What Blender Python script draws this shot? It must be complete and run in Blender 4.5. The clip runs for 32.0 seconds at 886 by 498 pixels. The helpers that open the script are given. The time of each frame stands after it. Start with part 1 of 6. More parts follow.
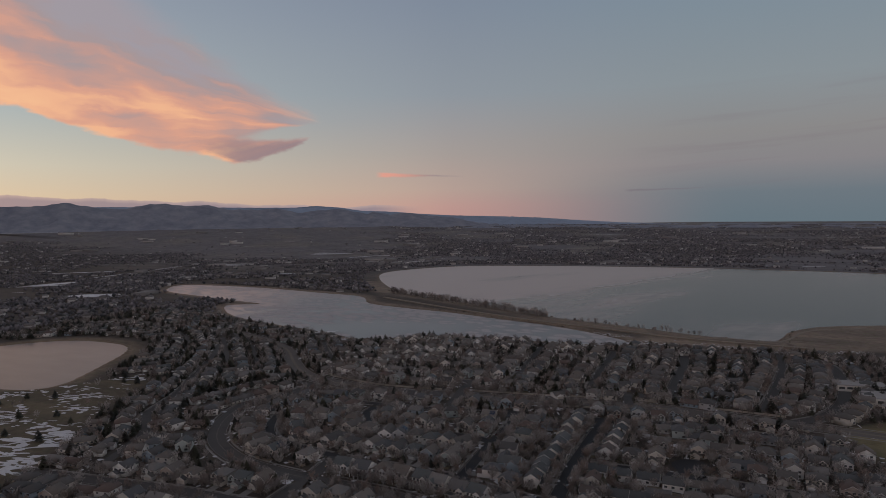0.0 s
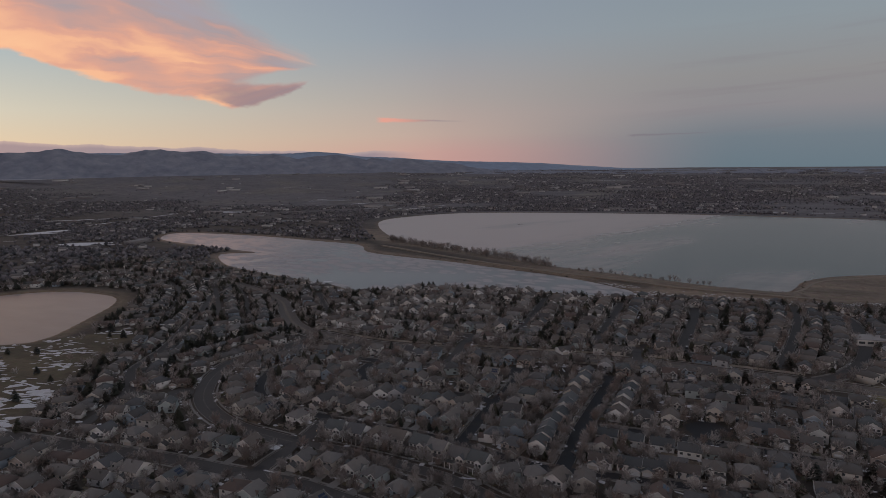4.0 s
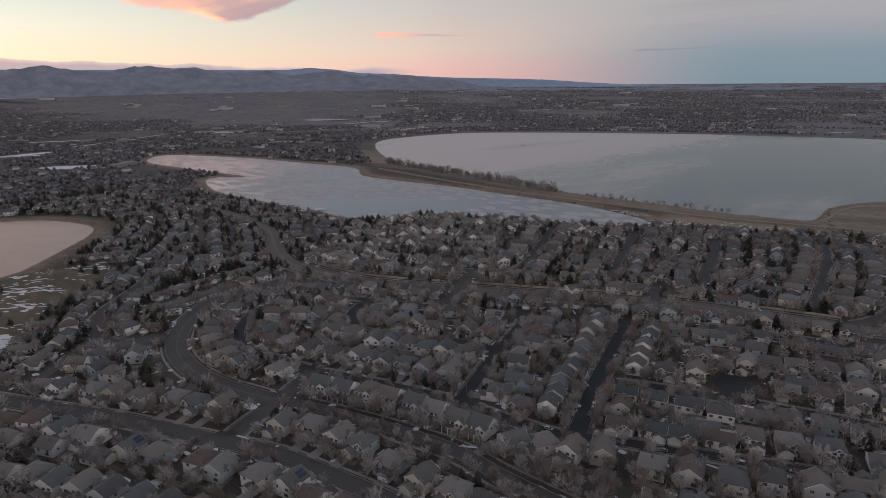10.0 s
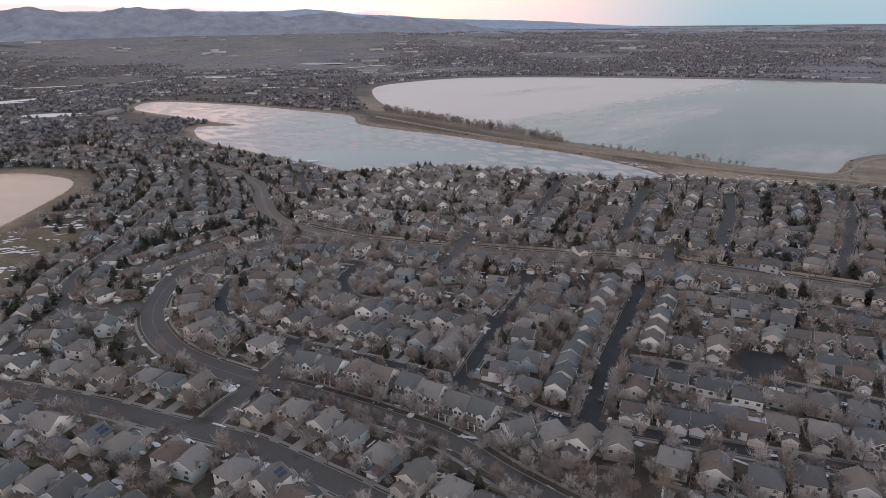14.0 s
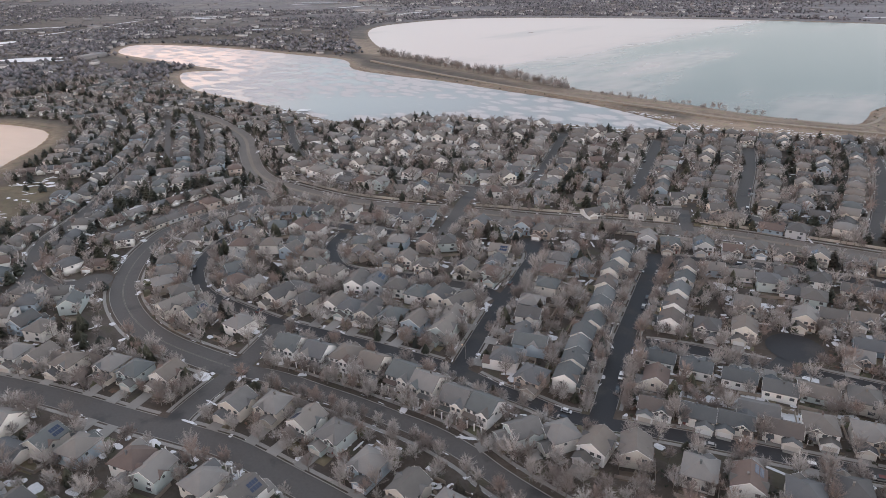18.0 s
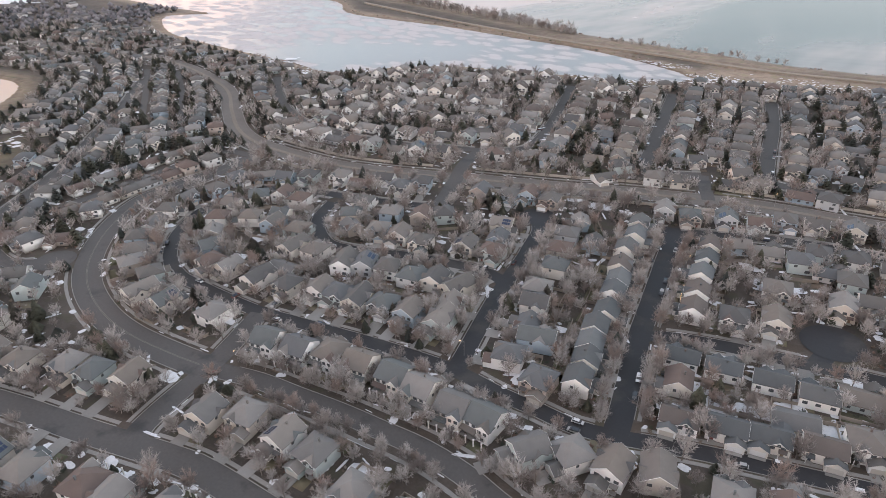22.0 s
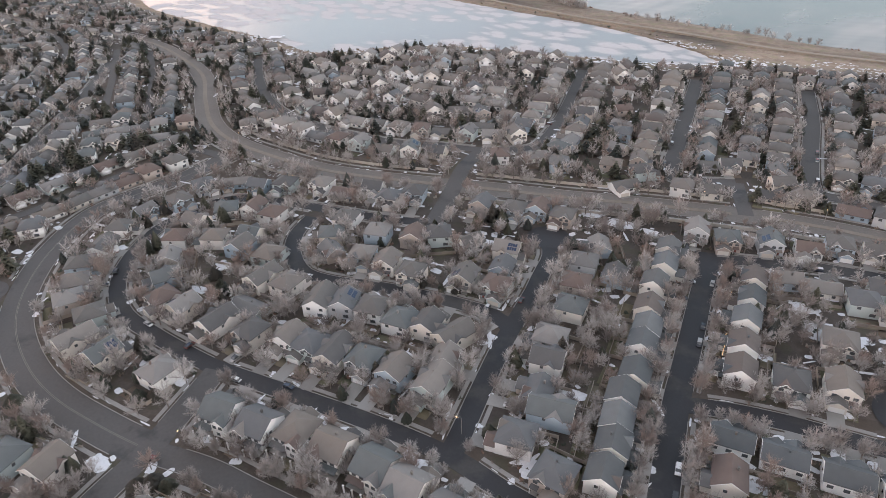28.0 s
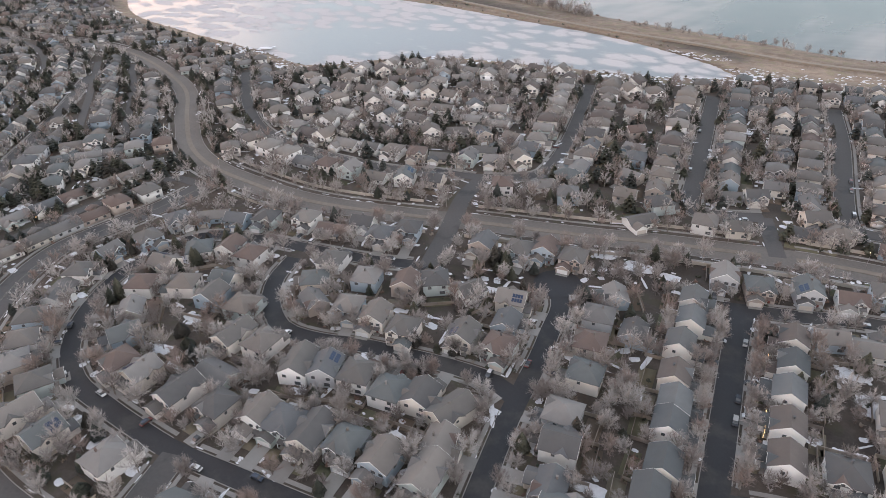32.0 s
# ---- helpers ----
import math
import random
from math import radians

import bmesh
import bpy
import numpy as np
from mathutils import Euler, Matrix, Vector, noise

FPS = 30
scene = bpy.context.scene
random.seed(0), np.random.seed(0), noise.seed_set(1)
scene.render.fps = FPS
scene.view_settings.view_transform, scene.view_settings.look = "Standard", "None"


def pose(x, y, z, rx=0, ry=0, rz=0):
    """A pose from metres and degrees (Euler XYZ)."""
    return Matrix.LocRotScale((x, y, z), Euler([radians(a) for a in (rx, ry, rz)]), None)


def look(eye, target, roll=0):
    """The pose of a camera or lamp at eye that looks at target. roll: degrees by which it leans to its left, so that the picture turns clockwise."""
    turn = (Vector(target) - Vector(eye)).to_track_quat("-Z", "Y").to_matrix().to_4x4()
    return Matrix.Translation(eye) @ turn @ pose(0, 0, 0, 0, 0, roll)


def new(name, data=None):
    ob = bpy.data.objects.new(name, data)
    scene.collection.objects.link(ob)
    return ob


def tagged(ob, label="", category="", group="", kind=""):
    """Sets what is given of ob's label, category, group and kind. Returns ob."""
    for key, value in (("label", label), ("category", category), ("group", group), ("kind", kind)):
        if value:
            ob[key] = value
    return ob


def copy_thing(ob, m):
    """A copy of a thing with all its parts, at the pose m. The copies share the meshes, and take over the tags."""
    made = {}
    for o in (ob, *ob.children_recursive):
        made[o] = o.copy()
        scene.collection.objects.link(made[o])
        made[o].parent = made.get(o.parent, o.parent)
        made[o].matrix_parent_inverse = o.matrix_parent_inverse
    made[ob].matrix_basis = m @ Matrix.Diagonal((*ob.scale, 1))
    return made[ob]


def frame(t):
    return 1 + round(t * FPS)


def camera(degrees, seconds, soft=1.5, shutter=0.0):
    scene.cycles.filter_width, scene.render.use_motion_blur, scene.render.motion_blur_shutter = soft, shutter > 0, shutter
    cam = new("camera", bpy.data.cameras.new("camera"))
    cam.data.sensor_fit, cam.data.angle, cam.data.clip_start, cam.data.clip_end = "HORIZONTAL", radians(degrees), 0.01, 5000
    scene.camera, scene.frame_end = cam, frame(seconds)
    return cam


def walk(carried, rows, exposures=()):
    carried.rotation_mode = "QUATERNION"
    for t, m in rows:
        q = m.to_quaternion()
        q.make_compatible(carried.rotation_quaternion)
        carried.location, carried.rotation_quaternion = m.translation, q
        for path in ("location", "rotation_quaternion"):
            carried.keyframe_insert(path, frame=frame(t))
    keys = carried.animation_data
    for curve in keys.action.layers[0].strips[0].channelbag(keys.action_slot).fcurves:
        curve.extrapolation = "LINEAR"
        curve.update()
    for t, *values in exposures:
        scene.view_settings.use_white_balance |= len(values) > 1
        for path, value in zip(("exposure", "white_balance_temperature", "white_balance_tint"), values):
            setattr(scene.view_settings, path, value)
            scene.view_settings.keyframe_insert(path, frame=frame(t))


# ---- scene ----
# ---------------------------------------------------------------- camera
cam = camera(68.0, 32.0, 0.8)
# seconds; the eye in metres; the turn in degrees
ROWS = [
    (0.0, 0.00, 0.00, 180.00, 86.778, 0.973, 24.942),
    (0.5, -1.97, 4.56, 179.89, 86.274, 0.983, 24.951),
    (1.0, -3.94, 9.12, 179.79, 85.672, 0.994, 24.958),
    (1.5, -5.91, 13.68, 179.68, 85.091, 1.004, 24.966),
    (2.0, -7.88, 18.25, 179.57, 84.485, 1.014, 24.972),
    (2.5, -9.85, 22.83, 179.47, 83.894, 1.025, 24.979),
    (3.0, -11.82, 27.41, 179.36, 83.307, 1.035, 24.986),
    (3.5, -13.79, 32.00, 179.25, 82.690, 1.045, 24.991),
    (5.5, -21.67, 50.40, 178.84, 80.371, 1.084, 25.014),
    (6.0, -23.64, 55.02, 178.73, 79.777, 1.093, 25.019),
    (6.5, -25.61, 59.64, 178.63, 79.204, 1.103, 25.024),
    (7.0, -27.58, 64.26, 178.53, 78.616, 1.112, 25.029),
    (7.5, -29.55, 68.89, 178.42, 78.036, 1.121, 25.033),
    (8.0, -31.52, 73.53, 178.32, 77.454, 1.130, 25.038),
    (8.5, -33.49, 78.17, 178.22, 76.870, 1.139, 25.042),
    (9.0, -35.47, 82.81, 178.12, 76.293, 1.148, 25.045),
    (9.5, -37.44, 87.46, 178.02, 75.713, 1.157, 25.049),
    (10.0, -39.41, 92.12, 177.92, 75.112, 1.166, 25.052),
    (10.5, -41.38, 96.78, 177.82, 74.524, 1.174, 25.055),
    (11.0, -43.35, 101.45, 177.72, 73.936, 1.182, 25.057),
    (11.5, -45.32, 106.12, 177.62, 73.379, 1.191, 25.060),
    (12.0, -47.30, 110.80, 177.52, 72.800, 1.199, 25.062),
    (12.5, -49.27, 115.48, 177.42, 72.206, 1.206, 25.064),
    (13.0, -51.24, 120.17, 177.32, 71.623, 1.214, 25.066),
    (13.5, -53.21, 124.86, 177.22, 71.039, 1.222, 25.068),
    (14.0, -55.19, 129.56, 177.13, 70.455, 1.229, 25.069),
    (14.5, -57.16, 134.26, 177.03, 69.836, 1.236, 25.069),
    (16.5, -65.05, 153.13, 176.64, 67.446, 1.263, 25.070),
    (17.0, -67.02, 157.86, 176.55, 66.830, 1.269, 25.069),
    (17.5, -69.00, 162.59, 176.45, 66.232, 1.275, 25.068),
    (18.0, -70.97, 167.33, 176.36, 65.633, 1.281, 25.068),
    (18.5, -72.94, 172.08, 176.26, 65.032, 1.286, 25.066),
    (19.0, -74.92, 176.83, 176.17, 64.433, 1.292, 25.065),
    (19.5, -76.89, 181.59, 176.08, 63.820, 1.297, 25.063),
    (20.0, -78.86, 186.35, 175.98, 63.225, 1.302, 25.062),
    (20.5, -80.84, 191.12, 175.89, 62.630, 1.306, 25.060),
    (21.0, -82.81, 195.89, 175.80, 62.013, 1.311, 25.057),
    (21.5, -84.79, 200.67, 175.71, 61.413, 1.315, 25.055),
    (22.0, -86.76, 205.45, 175.61, 60.820, 1.319, 25.052),
    (22.5, -88.73, 210.24, 175.52, 60.259, 1.323, 25.050),
    (23.0, -90.71, 215.03, 175.43, 59.678, 1.327, 25.048),
    (23.5, -92.68, 219.83, 175.34, 59.083, 1.331, 25.045),
    (24.0, -94.66, 224.63, 175.25, 58.498, 1.334, 25.042),
    (24.5, -96.63, 229.44, 175.16, 58.070, 1.339, 25.042),
    (25.0, -98.61, 234.26, 175.07, 57.985, 1.350, 25.050),
    (25.5, -100.58, 239.08, 174.98, 58.001, 1.361, 25.061),
    (27.5, -108.49, 258.41, 174.63, 58.034, 1.409, 25.102),
    (28.0, -110.46, 263.26, 174.54, 58.043, 1.420, 25.112),
    (28.5, -112.44, 268.11, 174.46, 58.049, 1.432, 25.122),
    (29.0, -114.41, 272.96, 174.37, 58.072, 1.445, 25.133),
    (29.5, -116.39, 277.83, 174.28, 58.086, 1.457, 25.143),
    (30.0, -118.37, 282.69, 174.20, 58.083, 1.469, 25.153),
    (30.5, -120.34, 287.57, 174.11, 58.088, 1.481, 25.163),
    (31.0, -122.32, 292.45, 174.03, 58.097, 1.493, 25.173),
    (31.5, -124.29, 297.33, 173.94, 58.113, 1.505, 25.183),
    (32.0, -126.27, 302.22, 173.86, 58.102, 1.517, 25.192),
]
EXPOSURES = [(0.0, -0.01, 6350, 11), (3.5, 0.08, 6300, 11), (6.0, 0.22, 6200, 10), (9.0, 0.57, 6200, 9), (13.0, 1.4, 6220, 6), (14.5, 1.8, 6230, 6), (17.0, 2.14, 6250, 5), (19.0, 2.26, 6320, 5), (23.0, 2.48, 6350, 5), (32.0, 2.48, 6350, 5)]
walk(cam, [(t, pose(*row)) for t, *row in ROWS], EXPOSURES)

# ---------------------------------------------------------------- world: a dusk sky with lit clouds
SUNSET = -66.0          # azimuth of the sunset, degrees east of +y


def srgb(r, g, b):
    return tuple(((c / 255 + 0.055) / 1.055) ** 2.4 if c > 10 else c / 255 / 12.92 for c in (r, g, b)) + (1.0,)


class Nodes:
    """Small helper that strings shader nodes together."""

    def __init__(self, tree):
        self.tree = tree
        tree.nodes.clear()

    def add(self, kind):
        return self.tree.nodes.new(kind)

    def put(self, sock, v):
        if v is None:
            return
        if isinstance(v, bpy.types.NodeSocket):
            self.tree.links.new(v, sock)
        else:
            sock.default_value = v

    def math(self, op, a, b=None, c=None, clamp=False):
        n = self.add("ShaderNodeMath")
        n.operation, n.use_clamp = op, clamp
        for s, v in zip(n.inputs, (a, b, c)):
            self.put(s, v)
        return n.outputs[0]

    def span(self, v, a, b, lo=0.0, hi=1.0, smooth=True):
        n = self.add("ShaderNodeMapRange")
        n.interpolation_type = "SMOOTHSTEP" if smooth else "LINEAR"
        for s, x in zip(n.inputs, (v, a, b, lo, hi)):
            self.put(s, x)
        return n.outputs[0]

    def ramp(self, fac, stops, mode="LINEAR"):
        n = self.add("ShaderNodeValToRGB")
        n.color_ramp.interpolation = mode
        e = n.color_ramp.elements
        while len(e) < len(stops):
            e.new(1.0)
        for el, (p, c) in zip(e, stops):
            el.position = p
            el.color = c if len(c) == 4 else (*c, 1.0)
        self.put(n.inputs[0], fac)
        return n.outputs[0]

    def mix(self, fac, a, b, blend="MIX"):
        n = self.add("ShaderNodeMix")
        n.data_type, n.blend_type = "RGBA", blend
        self.put(n.inputs[0], fac)
        self.put(n.inputs[6], a)
        self.put(n.inputs[7], b)
        return n.outputs[2]

    def noise(self, vec, scale, detail=4.0, rough=0.55, out=0):
        n = self.add("ShaderNodeTexNoise")
        self.put(n.inputs["Vector"], vec)
        n.inputs["Scale"].default_value = scale
        n.inputs["Detail"].default_value = detail
        n.inputs["Roughness"].default_value = rough
        return n.outputs[out]

    def xyz(self, x, y, z):
        n = self.add("ShaderNodeCombineXYZ")
        for s, v in zip(n.inputs, (x, y, z)):
            self.put(s, v)
        return n.outputs[0]

    def scaled(self, vec, sx, sy, sz, rot=0.0):
        n = self.add("ShaderNodeMapping")
        self.put(n.inputs["Vector"], vec)
        n.inputs["Scale"].default_value = (sx, sy, sz)
        n.inputs["Rotation"].default_value = (0, 0, radians(rot))
        return n.outputs[0]


def make_world():
    world = bpy.data.worlds.new("dusk")
    scene.world = world
    world.use_nodes = True
    k = Nodes(world.node_tree)
    d = k.add("ShaderNodeTexCoord").outputs["Generated"]
    sep = k.add("ShaderNodeSeparateXYZ")
    k.put(sep.inputs[0], d)
    x, y, z = sep.outputs
    el = k.math("MULTIPLY", k.math("ARCSINE", z), 57.2958)
    az = k.math("MULTIPLY", k.math("ARCTAN2", x, y), 57.2958)
    # angle from the sunset round the horizon
    flat = k.math("SQRT", k.math("ADD", k.math("MULTIPLY", x, x), k.math("MULTIPLY", y, y)))
    flat = k.math("MAXIMUM", flat, 1e-4)
    dot = k.math("ADD", k.math("MULTIPLY", x, math.sin(radians(SUNSET))), k.math("MULTIPLY", y, math.cos(radians(SUNSET))))
    away = k.math("MULTIPLY", k.math("ARCCOSINE", k.math("DIVIDE", dot, flat)), 57.2958)
    h = k.span(el, -3.0, 27.0, smooth=False)

    def p(e):
        return (e + 3.0) / 30.0
    warm = k.ramp(h, [(p(-2), srgb(212, 188, 156)), (p(1.5), srgb(214, 196, 164)), (p(4), srgb(202, 198, 178)), (p(8), srgb(172, 182, 180)), (p(16), srgb(150, 160, 170)), (p(27), srgb(118, 132, 150))])
    mid = k.ramp(h, [(p(-2), srgb(192, 144, 136)), (p(0.5), srgb(192, 152, 142)), (p(2), srgb(184, 160, 148)), (p(5), srgb(166, 156, 150)), (p(10), srgb(142, 149, 156)), (p(17), srgb(128, 138, 152)), (p(27), srgb(104, 118, 138))])
    cold = k.ramp(h, [(p(-2), srgb(98, 114, 122)), (p(1.2), srgb(108, 119, 126)), (p(3.6), srgb(134, 131, 133)), (p(6), srgb(138, 136, 135)), (p(10), srgb(136, 144, 148)), (p(17), srgb(124, 139, 150)), (p(27), srgb(106, 120, 136))])
    col = k.mix(k.span(away, 4.0, 42.0, smooth=False), warm, mid)
    col = k.mix(k.span(away, 36.0, 66.0), col, cold)
    # the higher sky turns darker and bluer
    col = k.mix(k.span(el, 25.0, 70.0), col, srgb(92, 92, 99))
    col = k.mix(k.span(el, -2.0, -20.0), col, srgb(60, 58, 58))
    # the rosy sky opposite the sunset, out of view, brightened to light south walls
    back_fill = k.ramp(h, [(p(-2), srgb(150, 144, 148)), (p(3), srgb(226, 212, 212)), (p(12), srgb(220, 211, 212)), (p(27), srgb(118, 116, 122))])
    col = k.mix(k.span(away, 82.0, 125.0), col, back_fill)
    # faint pink and grey bars on the far side
    bars = k.noise(k.xyz(k.math("MULTIPLY", az, 0.05), k.math("ADD", k.math("MULTIPLY", el, 0.9), k.math("MULTIPLY", az, -0.04)), 3.0), 1.0, 3.0)
    barm = k.math("MULTIPLY", k.span(bars, 0.52, 0.75), k.math("MULTIPLY", k.span(el, 1.0, 3.0), k.span(el, 12.0, 6.0)))
    barm = k.math("MULTIPLY", barm, k.span(az, -14.0, 4.0))
    col = k.mix(k.math("MULTIPLY", barm, 0.35), col, srgb(118, 104, 112))
    # ---- the great lit cloud
    wob = k.noise(k.xyz(k.math("MULTIPLY", az, 0.3), k.math("MULTIPLY", el, 0.75), 0.0), 1.0, 5.0)
    wob = k.math("SUBTRACT", wob, 0.5)
    fine = k.math("SUBTRACT", k.noise(k.xyz(k.math("MULTIPLY", az, 0.9), k.math("MULTIPLY", el, 2.4), 5.0), 1.0, 4.0), 0.5)
    u = k.span(az, -80.0, -34.0, smooth=False)

    def line(pairs):
        return k.math("MULTIPLY", k.ramp(u, [((a + 80) / 46, (v / 40,) * 3) for a, v in pairs]), 40.0)
    low = line([(-80, 13), (-60, 8.1), (-57.5, 8.0), (-56, 7.4), (-53.2, 6.5), (-49.4, 5.5), (-44.6, 4.75), (-42.4, 4.2), (-40.6, 4.35), (-37.6, 5.3), (-36.4, 6.1), (-34.9, 7.6)])
    high = line([(-80, 34), (-51, 18.2), (-47, 15.6), (-43, 12.9), (-38.6, 10.2), (-34.9, 7.9)])
    e2 = k.math("ADD", el, k.math("ADD", k.math("MULTIPLY", wob, 0.9), k.math("MULTIPLY", fine, 0.5)))
    up = k.math("SUBTRACT", e2, low)
    down = k.math("SUBTRACT", high, k.math("ADD", el, k.math("MULTIPLY", wob, 2.2)))
    body = k.math("MULTIPLY", k.span(up, 0.0, 0.4), k.span(down, -0.3, 2.6))
    # the gap between the two tongues at the cloud's tip
    gx = k.span(k.math("ADD", az, k.math("MULTIPLY", wob, 4.0)), -43.0, -39.5)
    gy = k.math("SUBTRACT", k.math("ADD", el, k.math("MULTIPLY", wob, 0.8)), k.math("ADD", 6.62, k.math("MULTIPLY", k.math("ADD", az, 40.0), 0.1)))
    gap = k.math("MULTIPLY", gx, k.span(k.math("SUBTRACT", k.math("ABSOLUTE", gy), k.span(az, -42.0, -37.0, 0.0, 0.45)), 0.35, -0.05))
    body = k.math("MULTIPLY", body, k.math("SUBTRACT", 1.0, gap))
    body = k.math("MULTIPLY", body, k.span(az, -34.6, -36.6))
    frac = k.math("DIVIDE", up, k.math("MAXIMUM", k.math("SUBTRACT", high, low), 0.5))
    out_from = k.math("MAXIMUM", k.math("SUBTRACT", -33.5, az), 1.5)
    fan = k.math("DIVIDE", k.math("SUBTRACT", el, 7.3), out_from)
    rays = k.noise(k.xyz(k.math("MULTIPLY", out_from, 0.1), k.math("ADD", k.math("MULTIPLY", fan, 8.0), k.math("MULTIPLY", wob, 0.9)), 0.4), 1.0, 3.0, 0.5)
    band = k.noise(k.xyz(k.math("ADD", k.math("MULTIPLY", az, 0.11), k.math("MULTIPLY", el, 0.08)), k.math("ADD", k.math("ADD", k.math("MULTIPLY", el, 0.42), k.math("MULTIPLY", az, 0.03)), k.math("MULTIPLY", wob, 0.7)), 1.7), 1.0, 3.0, 0.5)
    glow = k.math("ADD", k.math("DIVIDE", up, 11.5), k.math("ADD", k.math("MULTIPLY", k.math("SUBTRACT", band, 0.5), 0.9), k.math("MULTIPLY", k.math("SUBTRACT", rays, 0.44), 1.5)))
    glow = k.math("ADD", glow, k.span(az, -46.0, -37.0, 0.0, 0.28))
    skin = k.ramp(glow, [(0.0, srgb(246, 188, 142)), (0.2, srgb(240, 178, 138)), (0.36, srgb(218, 158, 134)), (0.55, srgb(190, 150, 140)), (0.75, srgb(166, 148, 148)), (1.0, srgb(160, 152, 158))])
    # the grey tongue under the tip
    tx = k.math("MULTIPLY", k.span(k.math("ADD", az, k.math("MULTIPLY", wob, 4.0)), -47.5, -41.0), k.span(k.math("ADD", el, k.math("MULTIPLY", wob, 1.6)), 6.9, 5.7))
    tx = k.math("MULTIPLY", tx, k.span(k.math("ADD", up, k.span(az, -43.0, -40.5, 0.0, 0.6)), 0.25, 0.7))
    skin = k.mix(k.math("MULTIPLY", tx, 0.85), skin, srgb(142, 122, 128))
    col = k.mix(k.math("MULTIPLY", body, 0.94), col, skin)

    def wisp(col, a0, a1, e0, thick, lean, tint, strength, left):
        ew = k.math("ADD", k.math("SUBTRACT", k.math("ADD", el, k.math("MULTIPLY", fine, 0.15)), e0), k.math("MULTIPLY", k.math("SUBTRACT", az, a0), lean))
        r = k.span(az, a0, a1, smooth=False)
        width = k.math("MULTIPLY", k.math("POWER", k.math("SUBTRACT", 1.0, r), 1.3 if left else 0.7), thick)
        m = k.span(k.math("SUBTRACT", k.math("ABSOLUTE", ew), width), 0.07, -0.12)
        m = k.math("MULTIPLY", m, k.math("MULTIPLY", k.span(az, a0 - 0.1, a0 + 0.7), k.span(az, a1, a1 - 1.5)))
        return k.mix(k.math("MULTIPLY", m, strength), col, tint)
    tint = k.ramp(k.span(az, -30.0, -25.0), [(0.0, srgb(226, 154, 136)), (0.55, srgb(192, 144, 134)), (1.0, srgb(142, 130, 134))])
    col = wisp(col, -30.7, -22.6, 3.3, 0.24, 0.03, tint, 0.85, True)
    col = wisp(col, -9.6, -2.6, 1.55, 0.1, -0.008, srgb(112, 104, 112), 0.6, False)
    # low bank of cloud over the hills
    bank = k.noise(k.xyz(k.math("MULTIPLY", az, 0.28), 2.0, 0.0), 1.0, 4.0)
    top = k.math("ADD", k.span(az, -60.0, -34.0, 1.8, 0.62, smooth=False), k.math("MULTIPLY", k.math("SUBTRACT", bank, 0.5), 0.8))
    bm = k.math("MULTIPLY", k.span(k.math("SUBTRACT", top, el), -0.03, 0.06), k.span(az, -26.0, -32.0))
    col = k.mix(k.math("MULTIPLY", bm, 0.9), col, k.mix(k.span(k.math("SUBTRACT", top, el), 0.35, 0.0), srgb(140, 130, 139), srgb(172, 154, 152)))
    sky = k.add("ShaderNodeTexSky")
    sky.sky_type, sky.sun_disc = "NISHITA", False
    sky.sun_elevation, sky.sun_rotation = radians(1.0), radians(SUNSET)
    bg = k.add("ShaderNodeBackground")
    both = k.mix(0.004, col, sky.outputs[0], "ADD")
    k.put(bg.inputs[0], both)
    bg.inputs[1].default_value = 1.0
    out = k.add("ShaderNodeOutputWorld")
    k.put(out.inputs[0], bg.outputs[0])


make_world()
sun = new("sun", bpy.data.lights.new("sun", "SUN"))
sun.data.energy, sun.data.angle, sun.data.color = 0.12, radians(50), (1.0, 0.8, 0.68)
sun.matrix_world = look((1000 * math.sin(radians(SUNSET)), 1000 * math.cos(radians(SUNSET)), 330), (0, 0, 0))

# ---------------------------------------------------------------- materials
MATS = {}


def material(name, build):
    m = bpy.data.materials.new(name)
    m.use_nodes = True
    k = Nodes(m.node_tree)
    bsdf = k.add("ShaderNodeBsdfPrincipled")
    out = k.add("ShaderNodeOutputMaterial")
    k.put(out.inputs[0], bsdf.outputs[0])
    build(k, bsdf)
    MATS[name] = m
    return m


def bump(k, bsdf, height, strength, dist):
    b = k.add("ShaderNodeBump")
    b.inputs["Strength"].default_value = strength
    b.inputs["Distance"].default_value = dist
    k.put(b.inputs["Height"], height)
    k.put(bsdf.inputs["Normal"], b.outputs[0])


def place(k):
    return k.add("ShaderNodeNewGeometry").outputs["Position"]


def tone(k):
    """One random number for each house or tree, joined or single."""
    a = k.add("ShaderNodeAttribute")
    a.attribute_name = "tone"
    o = k.add("ShaderNodeObjectInfo").outputs["Random"]
    return k.math("FRACT", k.math("ADD", a.outputs["Fac"], o))


